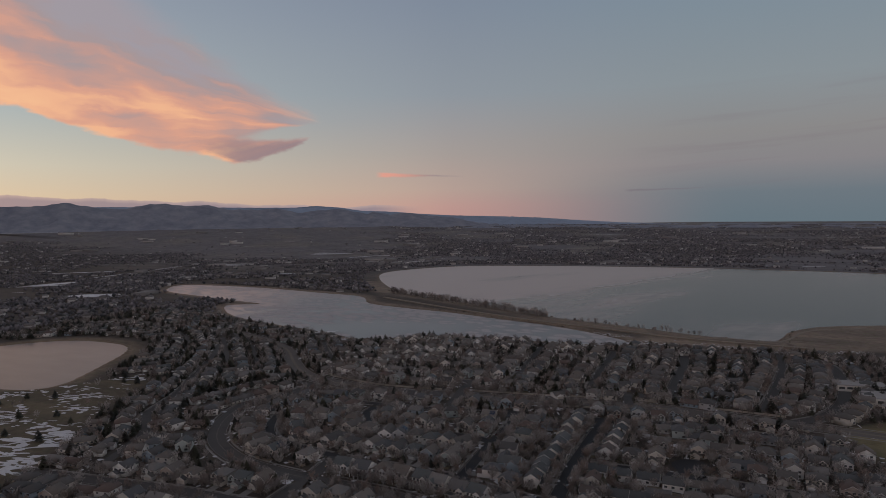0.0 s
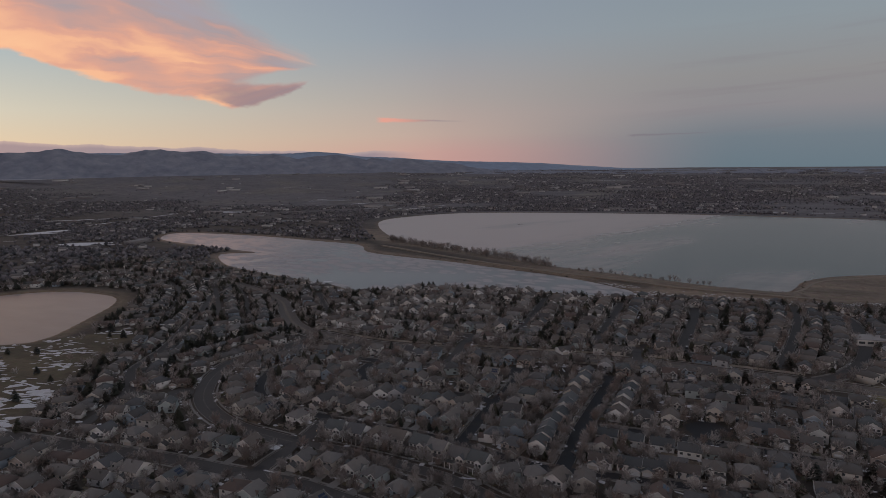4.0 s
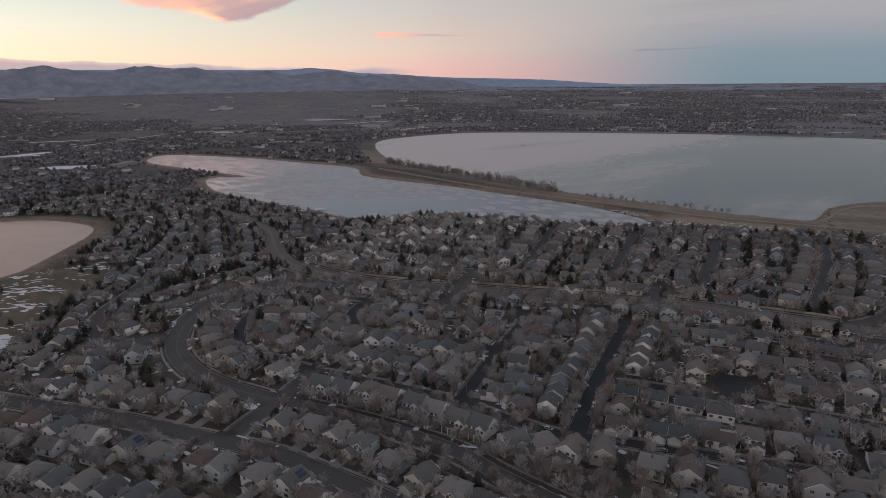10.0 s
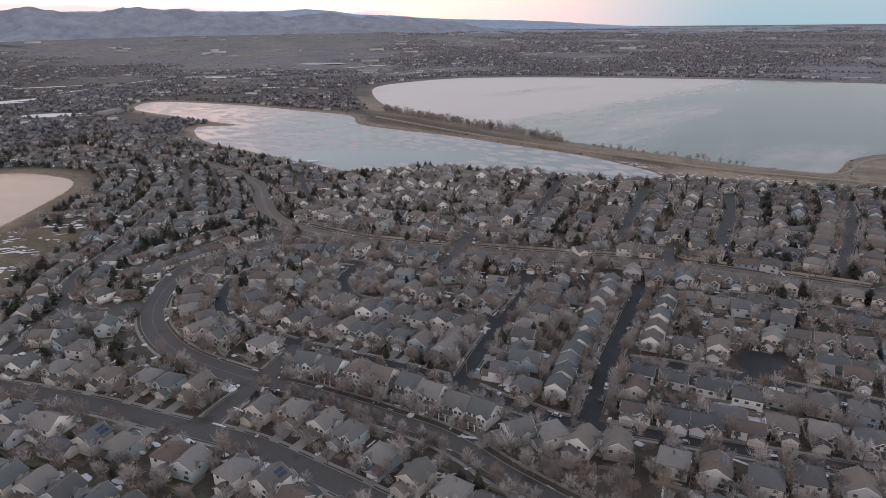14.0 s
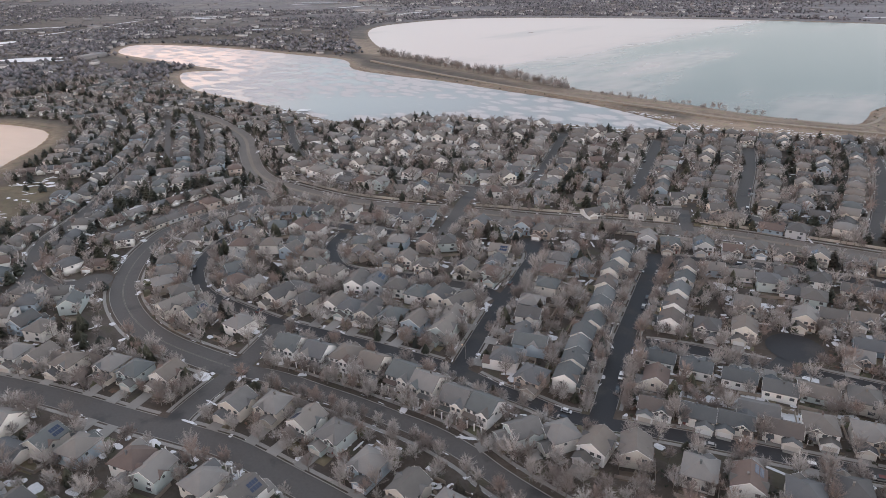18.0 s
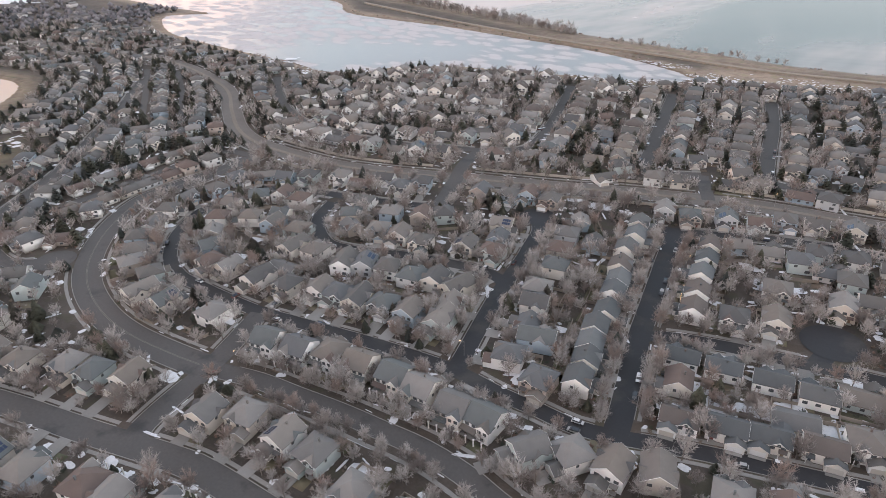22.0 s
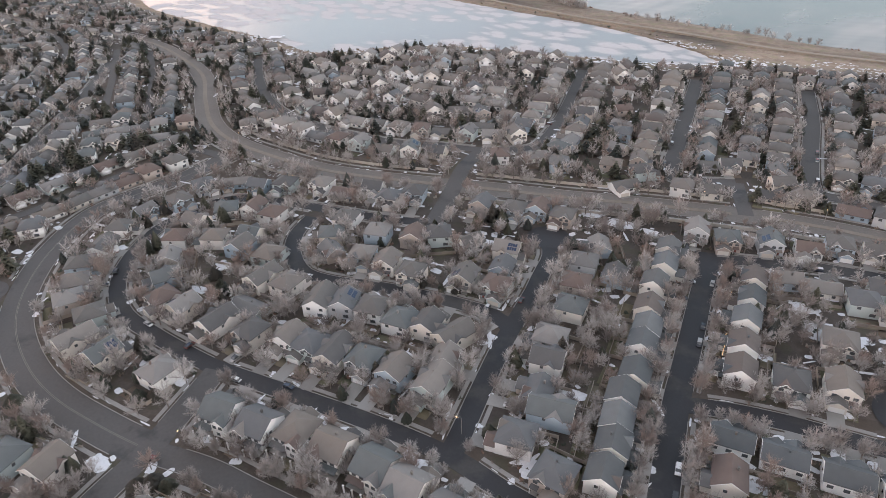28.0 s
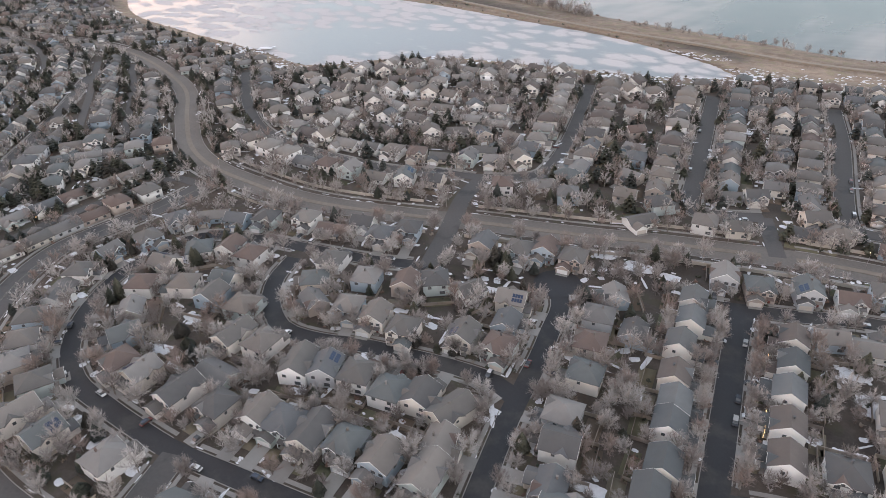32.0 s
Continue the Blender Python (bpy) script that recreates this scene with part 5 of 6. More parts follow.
order = sorted(range(len(HOUSES)), key=lambda i: math.hypot(HOUSES[i][0] + 190, (HOUSES[i][1] - 440) * 0.8))
near = set(order[:255])
BASES, VARIANTS = {}, 4
far_bases, far_index = [], {}
TAN = np.array([1, 1, 9, 9, 4, 5, 6, 7, 8, 9])
for kind in KINDS:
    for s in range(VARIANTS):
        parts, _ = house_plan(kind, 10 * s + len(kind))
        far_index[(kind, s)] = len(far_bases)
        far_bases.append(join_arrays(parts))
        v, f, slots = far_bases[-1]
        far_bases.append((v, f, TAN[slots]))
far_spots, DRIVES = [], []
for i, (x, y, turn, kind) in enumerate(HOUSES):
    s = int(RNG.integers(VARIANTS))
    m = pose(x, y, 0.12, 0, 0, turn)
    # paler walls and warm tan roofs on the lake side of the main road
    tan = 1 if y > 612 and -490 < x < -165 and RNG.random() < 0.75 else 0
    if (kind, s) not in BASES:
        parts, size = house_plan(kind, 10 * s + len(kind))
        BASES[(kind, s)] = (None, size)
        if i in near:
            root = new("house")
            root.matrix_basis = m
            tagged(root, KIND_LABEL[kind], "house", "houses of the neighbourhood")
            made = {}
            for name, bm, mats, label in sorted(parts, key=lambda q: q[0] in UNDER):
                made[name] = part(name, bm, mats, made.get(UNDER.get(name), root), label)
            BASES[(kind, s)] = (root, size)
        else:
            for q in parts:
                q[1].free()
            del BASES[(kind, s)]
            size = None
            far_spots.append((far_index[(kind, s)] + tan, x, y, 0.12, radians(turn), 1.12 if tan else 1.0, RNG.random()))
            continue
    elif i in near:
        copy_thing(BASES[(kind, s)][0], m)
    else:
        far_spots.append((far_index[(kind, s)] + tan, x, y, 0.12, radians(turn), 1.12 if tan else 1.0, RNG.random()))
    if i in near:
        DRIVES.append((x, y, turn, BASES[(kind, s)][1]))
scatter("houses_beyond", far_bases, far_spots, HOUSE_SLOTS, "more siding houses with shingle roofs on back streets", "houses")

# driveways: one slab shared by all, drawn out to the street
bm = bmesh.new()
box(bm, -2.8, 2.8, -1.0, 0.0, -0.1, 0.0)
slab_me = bpy.data.meshes.new("driveway")
bm.to_mesh(slab_me)
bm.free()
slab_me.materials.append(MATS["concrete"])
for x, y, turn, (w, d, gx, gy, rear, back) in DRIVES:
    start = pose(x, y, 0.3, 0, 0, turn) @ (pose(gx, back - 0.3, 0, 0, 0, 180) if rear else pose(gx, gy + 0.3, 0))
    way = [start @ Vector((0, -q, 0)) for q in np.arange(2.0, 15.0, 0.5)]
    free = road_gap(np.array([(v.x, v.y) for v in way]))
    reach = next((2.0 + 0.5 * q for q, gap in enumerate(free) if gap < 0.4), 6.0)
    ob = new("driveway", slab_me)
    ob.matrix_basis = start @ Matrix.Diagonal((1, reach, 1, 1))
    tagged(ob, "pale concrete driveway", "driveway", "driveways", "structure")


# ---------------------------------------------------------------- trees
def spike(V, F, a, b, r0, r1, sides=3):
    """A tapered stick from a to b."""
    a, b = np.asarray(a, float), np.asarray(b, float)
    d = b - a
    d = d / (np.linalg.norm(d) + 1e-9)
    u = np.cross(d, (0.3, 0.9, 0.2) if abs(d[2]) > 0.8 else (0, 0, 1.0))
    u /= np.linalg.norm(u) + 1e-9
    v = np.cross(d, u)
    n = len(V)
    ang = [2 * math.pi * i / sides for i in range(sides)]
    for t in ang:
        V.append(a + (u * math.cos(t) + v * math.sin(t)) * r0)
    if r1 <= 0:
        V.append(b)
        for i in range(sides):
            F.append((n + i, n + (i + 1) % sides, n + sides))
    else:
        for t in ang:
            V.append(b + (u * math.cos(t) + v * math.sin(t)) * r1)
        for i in range(sides):
            j = (i + 1) % sides
            F.append((n + i, n + j, n + sides + j))
            F.append((n + i, n + sides + j, n + sides + i))


def sliver(V, F, a, b, w, g):
    """A single thin twig of a tree far off."""
    u = np.cross(b - a, g.normal(0, 1, 3))
    u *= w / (np.linalg.norm(u) + 1e-9)
    n = len(V)
    V += [a + u, a - u, b]
    F.append((n, n + 1, n + 2))


def bare_tree(seed, height, spread, limbs, twigs, thick, light=False):
    """A leafless tree: trunk with limbs, and a crown of fine twigs."""
    g = np.random.default_rng(seed)
    tv, tf, cv, cf = [], [], [], []
    top = np.array([g.uniform(-0.3, 0.3), g.uniform(-0.3, 0.3), height * 0.55])
    spike(tv, tf, (0, 0, -0.3), top, 0.03 * height * 0.75, 0.012 * height, 6)
    for i in range(limbs):
        a = 2 * math.pi * (i * 0.382 + g.uniform(-0.05, 0.05))
        t = 0.28 + 0.72 * (i + 0.5) / limbs
        start = top * t
        lean = spread * (1.15 - 0.75 * t) * g.uniform(0.75, 1.15)
        up = height * g.uniform(0.24, 0.42) * (0.75 + 0.4 * t)
        end = start + np.array([math.cos(a) * lean, math.sin(a) * lean, up])
        end[2] = min(end[2], height * g.uniform(0.9, 1.0))
        midp = (start + end) / 2 + np.array([math.cos(a), math.sin(a), -0.2]) * lean * 0.13
        if light:
            midp = (start + end) / 2
            spike(tv, tf, start, end, 0.0055 * height, 0, 3)
        else:
            spike(tv, tf, start, midp, 0.009 * height, 0.006 * height, 4)
            spike(tv, tf, midp, end, 0.006 * height, 0.002 * height, 4)
        for j in range(twigs):
            s = g.uniform(0.15, 1.0)
            p = start + (midp - start) * s * 2 if s < 0.5 else midp + (end - midp) * (s * 2 - 1)
            dirn = (end - start) / np.linalg.norm(end - start) * 0.7 + g.normal(0, 0.62, 3) + np.array([0, 0, 0.45])
            dirn /= np.linalg.norm(dirn)
            ln = height * g.uniform(0.1, 0.24)
            if light:
                sliver(cv, cf, p, p + dirn * ln * 1.1, thick, g)
            else:
                spike(cv, cf, p, p + dirn * ln, thick, 0, 3)
            if j % 2 == 0:
                q = p + dirn * ln * 0.5
                d2 = dirn + g.normal(0, 0.6, 3)
                d2 /= np.linalg.norm(d2)
                if light:
                    sliver(cv, cf, q, q + d2 * ln * 0.7, thick * 0.85, g)
                else:
                    spike(cv, cf, q, q + d2 * ln * 0.6, thick * 0.8, 0, 3)
    return (np.array(tv), np.array(tf)), (np.array(cv), np.array(cf))


def conifer(seed, height, spread, tiers, per):
    g = np.random.default_rng(seed)
    tv, tf, cv, cf = [], [], [], []
    spike(tv, tf, (0, 0, -0.3), (0, 0, height * 0.95), 0.02 * height, 0.004 * height, 6)
    for i in range(tiers):
        t = (i + 0.5) / tiers
        z = height * (0.08 + 0.9 * t)
        r = spread * (1 - t ** 1.5) * (0.72 + 0.28 * min(1, t * 5)) + 0.15
        for j in range(per):
            a = 2 * math.pi * (j + g.uniform(-0.3, 0.3)) / per + i * 0.7
            rr = r * g.uniform(0.75, 1.15)
            dirn = np.array([math.cos(a), math.sin(a), 0])
            side = np.array([-math.sin(a), math.cos(a), 0])
            base = np.array([0, 0, z + 0.07 * height])
            tip = dirn * rr + np.array([0, 0, z - rr * g.uniform(0.1, 0.35)])
            m = dirn * rr * 0.6 + np.array([0, 0, z + 0.03 * height])
            wd = rr * 0.5 + 0.12
            n = len(cv)
            cv += [base, m + side * wd, tip, m - side * wd, m - np.array([0, 0, 0.06 * height])]
            cf += [(n, n + 1, n + 4), (n + 1, n + 2, n + 4), (n + 2, n + 3, n + 4), (n + 3, n, n + 4), (n, n + 2, n + 1), (n, n + 3, n + 2)]
    return (np.array(tv), np.array(tf)), (np.array(cv), np.array(cf))


def joined(tree):
    (tv, tf), (cv, cf) = tree
    return np.concatenate([tv, cv]), np.concatenate([tf, cf + len(tv)]), np.concatenate([np.zeros(len(tf), int), np.ones(len(cf), int)])


NEAR_BARE = [bare_tree(s, h, sp, 18, 46, 0.038) for s, h, sp in ((1, 9.5, 3.9), (2, 7.5, 3.2), (3, 11.0, 4.8), (4, 9.0, 2.8), (5, 6.5, 3.0), (6, 10.0, 4.4))]
MID_BARE = [joined(bare_tree(s, h, sp, 13, 38, 0.06, True)) for s, h, sp in ((21, 9.5, 3.9), (22, 7.5, 3.4), (23, 11.0, 4.8), (24, 6.5, 3.0), (25, 8.5, 3.0))]
FAR_BARE = [joined(bare_tree(s, h, sp, 9, 15, 0.14, True)) for s, h, sp in ((11, 9.5, 3.9), (12, 7.5, 3.4), (13, 11.0, 4.8), (14, 6.5, 3.0))]
NEAR_PINE = [conifer(s, h, sp, 11, 9) for s, h, sp in ((1, 8.5, 3.1), (2, 10.5, 3.5), (3, 6.5, 2.7))]
FAR_PINE = [joined(conifer(s, h, sp, 7, 5)) for s, h, sp in ((4, 8.5, 4.0), (5, 10.5, 4.6), (6, 6.5, 3.6))]

house_xy = np.array([h[:2] for h in HOUSES])


def clear_of_houses(pts, gap):
    ok = np.ones(len(pts), bool)
    for a in range(0, len(pts), 400):
        d = np.hypot(pts[a:a + 400, 0][:, None] - house_xy[None, :, 0], pts[a:a + 400, 1][:, None] - house_xy[None, :, 1]).min(1)
        ok[a:a + 400] = d > gap
    return ok


TREES = []
# street trees along both kerbs
for name, line, w, mat, paths, houses, _ in ROADS:
    if not paths or name.startswith("northwest"):
        continue
    nn = normals_of(line)
    step = 1 if name in ("dark_street", "parkway") else 2
    for side in (-1, 1):
        off = w / 2 + (4.6 if name in ("main",) else 4.4 if name in ("loop", "inner_street", "collector", "east_lane") else 3.2)
        pts = (line + nn * side * off)[1::step]
        pts = pts + RNG.normal(0, 0.7, pts.shape)
        keep = (road_gap(pts) > 1.2) & (RNG.random(len(pts)) < (0.97 if name == "dark_street" else 0.85 if name in ("parkway", "east_lane") else 0.12 if name == "collector" else 0.3 if name in ("south", "link") else 0.5))
        TREES += [(x, y, "street" if name == "parkway" else "bare") for x, y in pts[keep] if seen(x, y)]
# yard trees
pts = np.stack([RNG.uniform(-1050, 140, 22000), RNG.uniform(220, 900, 22000)], 1)
f, s = ahead(pts[:, 0], pts[:, 1])
pts = pts[(f > 325) & (np.abs(s) < 0.75 * f + 40)]
pts = pts[clear_of_houses(pts, 7.0)]
pts = pts[road_gap(pts) > 1.2]
d = np.minimum(np.minimum(signed(ICE, pts) - 22, signed(BIG, pts) - 60), np.minimum(signed(POND, pts) - 30, np.minimum(signed(SHORE, pts) - 5, signed(FIELD, pts))))
gold = signed(GOLF, pts)
keep = (d > 0) & ((gold > 0) | (RNG.random(len(pts)) < 0.05))
for x, y in pts[keep][:5900]:
    grove = noise.noise(Vector((x * 0.012, y * 0.012, 4.0)))
    north = y > 625 or x < -440
    pine = RNG.random() < (0.48 if x < -440 else 0.28 if north else 0.05) + 0.45 * max(0, grove)
    pine = pine and not (330 < y < 380 and x > -300)
    TREES.append((x, y, "pine" if pine else "bare"))
# the row of trees on the dam
for x, y in smooth_line([(-728, 1282), (-566, 1195), (-435, 1132), (-334, 1075), (-303, 1060)], 2.2):
    if RNG.random() < 0.85:
        TREES.append((x + RNG.normal(0, 3), y + RNG.normal(0, 3), "bare"))
for x, y in smooth_line([(-253, 1037), (-62, 975)], 9.0):
    TREES.append((x + RNG.normal(0, 3), y + RNG.normal(0, 2), "bare"))


def tree_thing(name, tree, mats, label):
    root = new(name)
    (tv, tf), (cv, cf) = tree
    for pn, v, f, m in (("trunk", tv, tf, mats[0]), ("crown", cv, cf, mats[1])):
        new(pn, tri_mesh(pn, v, f, [m])).parent = root
    return tagged(root, label, "tree", "trees of the neighbourhood")


EVERGREENS = [(-262, 345, 4.6, 4), (-258, 348, 5.4, 4.6), (-253, 349, 4.4, 3.8), (-253, 364, 8, 2.8), (-285, 341, 8.5, 2.4), (-288, 341, 7.5, 2.3), (-293, 375, 5, 3.6), (-288, 378, 4.6, 3.4), (-386, 390, 5.5, 3), (-334, 354, 5, 4.2), (-350, 348, 5, 3.6), (-364, 347, 5.5, 3.8), (-342, 408, 5, 3), (-322, 449, 6.5, 4), (-314, 444, 5, 3.4), (-136, 326, 10.5, 2.8), (-144, 327, 9, 2.8), (-217, 397, 6, 2.6), (-167, 411, 6, 3)]
EVERGREENS = [e for e, gap in zip(EVERGREENS, road_gap(np.array([e[:2] for e in EVERGREENS]))) if gap > 2.0]
TREES = [t for t in TREES if all(math.hypot(t[0] - e[0], t[1] - e[1]) > 6.5 for e in EVERGREENS)]


def plant():
    bare = sorted([t for t in TREES if t[2] != "pine"], key=lambda t: math.hypot(t[0] + 190, t[1] - 415))
    pine = sorted([t for t in TREES if t[2] == "pine"], key=lambda t: math.hypot(t[0] + 220, t[1] - 440))
    made = {}
    for name, group, shapes, mats, label, count in (
            ("bare_tree", bare, NEAR_BARE, ("bark", "twigs"), "leafless grey-brown tree with a fan of fine twigs", 300),
            ("conifer", pine, NEAR_PINE, ("bark", "needles"), "dark green conifer with drooping branches", 110)):
        for x, y, what in group[:count]:
            b = 3 if what == "street" else int(RNG.integers(len(shapes)))
            size = float(RNG.uniform(0.8, 0.95)) if what == "street" else float(RNG.uniform(0.72, 1.12))
            m = pose(x, y, 0.05, 0, 0, RNG.uniform(0, 360)) @ Matrix.Scale(size, 4)
            if (name, b) not in made:
                made[(name, b)] = tree_thing(name, shapes[b], mats, label)
                made[(name, b)].matrix_basis = m
            else:
                c = copy_thing(made[(name, b)], m)
                c.matrix_basis = m
    rest = [(int(RNG.integers(len(FAR_BARE))), x, y, 0.0, RNG.uniform(0, 6.28), RNG.uniform(0.75, 1.2) * (1.5 if y > 1000 and x < -290 else 1.0), RNG.random()) for x, y, _ in bare[1250:]]
    mid = [(int(RNG.integers(len(MID_BARE))), x, y, 0.0, RNG.uniform(0, 6.28), RNG.uniform(0.75, 1.2), RNG.random()) for x, y, _ in bare[300:1250]]
    scatter("bare_trees_around", MID_BARE, mid, ["bark", "twigs"], "leafless trees in gardens and along streets", "trees")
    scatter("bare_trees_beyond", FAR_BARE, rest, ["bark", "twigs"], "leafless trees between the houses", "trees")
    rest = [(int(RNG.integers(len(FAR_PINE))), x, y, 0.0, RNG.uniform(0, 6.28), RNG.uniform(0.7, 1.2), RNG.random()) for x, y, _ in pine[110:]]
    scatter("conifers_beyond", FAR_PINE, rest, ["bark", "needles"], "dark conifers between the houses", "trees")


plant()


# ---------------------------------------------------------------- the far town
def far_clump(seed):
    g = np.random.default_rng(seed)
    V, F = [], []
    for _ in range(1):
        o = np.zeros(3)
        h, r = g.uniform(4.0, 8), g.uniform(2.6, 4.6)
        n = len(V)
        V += [o + (r * math.cos(a) * g.uniform(0.7, 1.2), r * math.sin(a) * g.uniform(0.7, 1.2), h * g.uniform(0.3, 0.6)) for a in (0.3, 1.9, 3.4, 5.0)] + [o + (0, 0, h), o]
        for i in range(4):
            F += [(n + i, n + (i + 1) % 4, n + 4), (n + (i + 1) % 4, n + i, n + 5)]
    return np.array(V), np.array(F), np.zeros(len(F), int)


def far_house(seed):
    g = random.Random(seed)
    bm = bmesh.new()
    w, d, h = g.uniform(11, 15), g.uniform(9, 11), g.choice((3.2, 5.4))
    box(bm, -w / 2, w / 2, -d / 2, d / 2, -1, h, 0)
    n = len(bm.faces)
    gable(bm, -w / 2, w / 2, -d / 2, d / 2, h, 2.6, "x", 0.4, 0.2)
    bm.faces.ensure_lookup_table()
    for f in bm.faces[n:]:
        f.material_index = 1
    out = bm_arrays(bm)
    bm.free()
    return out


def far_town():
    g = np.random.default_rng(21)
    n = 165000
    r, az = np.sqrt(g.uniform(850 ** 2, 4700 ** 2, n)), np.radians(g.uniform(-64, 14, n))
    x, y = r * np.sin(az), r * np.cos(az)
    pts = np.stack([x, y], 1)
    ok = (np.minimum(signed(ICE, pts) - 18, np.minimum(signed(BIG, pts) - 45, signed(POND, pts) - 20)) > 0) & (signed(SHORE, pts) > 0)
    ok &= ~((x > -1060) & (x < 150) & (y < 900)) & ~((x > -780) & (y < 1340))
    for wx, wy, wa, wb, wr in FAR_WATERS:
        ok &= np.hypot(x - wx, (y - wy)) > wa * 0.75
    pts, r, az = pts[ok], r[ok], np.degrees(az[ok])
    dens = np.array([0.6 * noise.noise(Vector((a * 0.0022, b * 0.0022, 8.0))) + 0.9 * noise.noise(Vector((q * 0.11, p * 0.006, 3.0))) for (a, b), q, p in zip(pts, az, r)]) + 0.25
    # open farmland towards the hills
    dens -= 1.2 * np.clip((pts[:, 1] - 2080) / 220, 0, 1) * np.clip((-28 - az) / 8, 0, 1)
    keep = g.random(len(pts)) < np.clip(dens * 1.7 + 0.25, 0.015, 0.97)
    pts = pts[keep]
    z = rise_of(pts[:, 0], pts[:, 1])
    pick = g.random(len(pts))
    trees = [(int(b), p[0], p[1], zz - 0.5, a, s, t) for b, p, zz, a, s, t, k in zip(g.integers(0, 5, len(pts)), pts, z, g.uniform(0, 6.28, len(pts)), g.uniform(0.75, 1.35, len(pts)) * (1.1 - 0.6 * np.clip((np.hypot(pts[:, 0], pts[:, 1]) - 1500) / 2500, 0, 1)), g.random(len(pts)), pick) if k > 0.045]
    homes = [(int(b), p[0], p[1], zz, a, s, t) for b, p, zz, a, s, t, k in zip(g.integers(0, 4, len(pts)), pts, z, g.choice((0.0, 1.57, 0.7, 2.3), len(pts)), g.uniform(0.9, 1.3, len(pts)) * (1.0 - 0.45 * np.clip((np.hypot(pts[:, 0], pts[:, 1]) - 1500) / 2500, 0, 1)), g.random(len(pts)), pick) if k <= 0.045]
    scatter("far_trees", [far_clump(i) for i in range(5)], trees, ["hazy_crowns"], "distant bare and evergreen trees of the town", "trees")
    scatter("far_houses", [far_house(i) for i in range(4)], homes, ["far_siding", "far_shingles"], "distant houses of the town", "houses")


far_town()


def far_blocks():
    """Long pale sheds and schools scattered through the far town."""
    g = np.random.default_rng(77)
    bases = []
    for w, d, h in ((38, 16, 6), (60, 24, 7), (26, 14, 5)):
        bm = bmesh.new()
        box(bm, -w / 2, w / 2, -d / 2, d / 2, -1, h, 0)
        box(bm, -w / 2 - 0.4, w / 2 + 0.4, -d / 2 - 0.4, d / 2 + 0.4, h, h + 0.6, 1)
        bases.append(bm_arrays(bm))
        bm.free()
    n = 900
    r, az = g.uniform(1350, 4300, n), np.radians(g.uniform(-60, 12, n))
    p = np.stack([r * np.sin(az), r * np.cos(az)], 1)
    p = p[(np.minimum(signed(ICE, p), np.minimum(signed(BIG, p), signed(POND, p))) > 60) & (p[:, 1] > 1000)]
    clump = np.array([noise.noise(Vector((a * 0.002, b * 0.002, 2.0))) for a, b in p])
    p = p[clump > 0.0][:150]
    spots = [(int(g.integers(3)), a, b, float(rise_of(a, b)), float(g.choice((0.1, 0.5, 1.67))), g.uniform(0.6, 1.2), g.random()) for a, b in p]
    scatter("far_sheds", bases, spots, ["far_siding", "far_flat_roof"], "distant long pale sheds and stores", "buildings")


far_blocks()


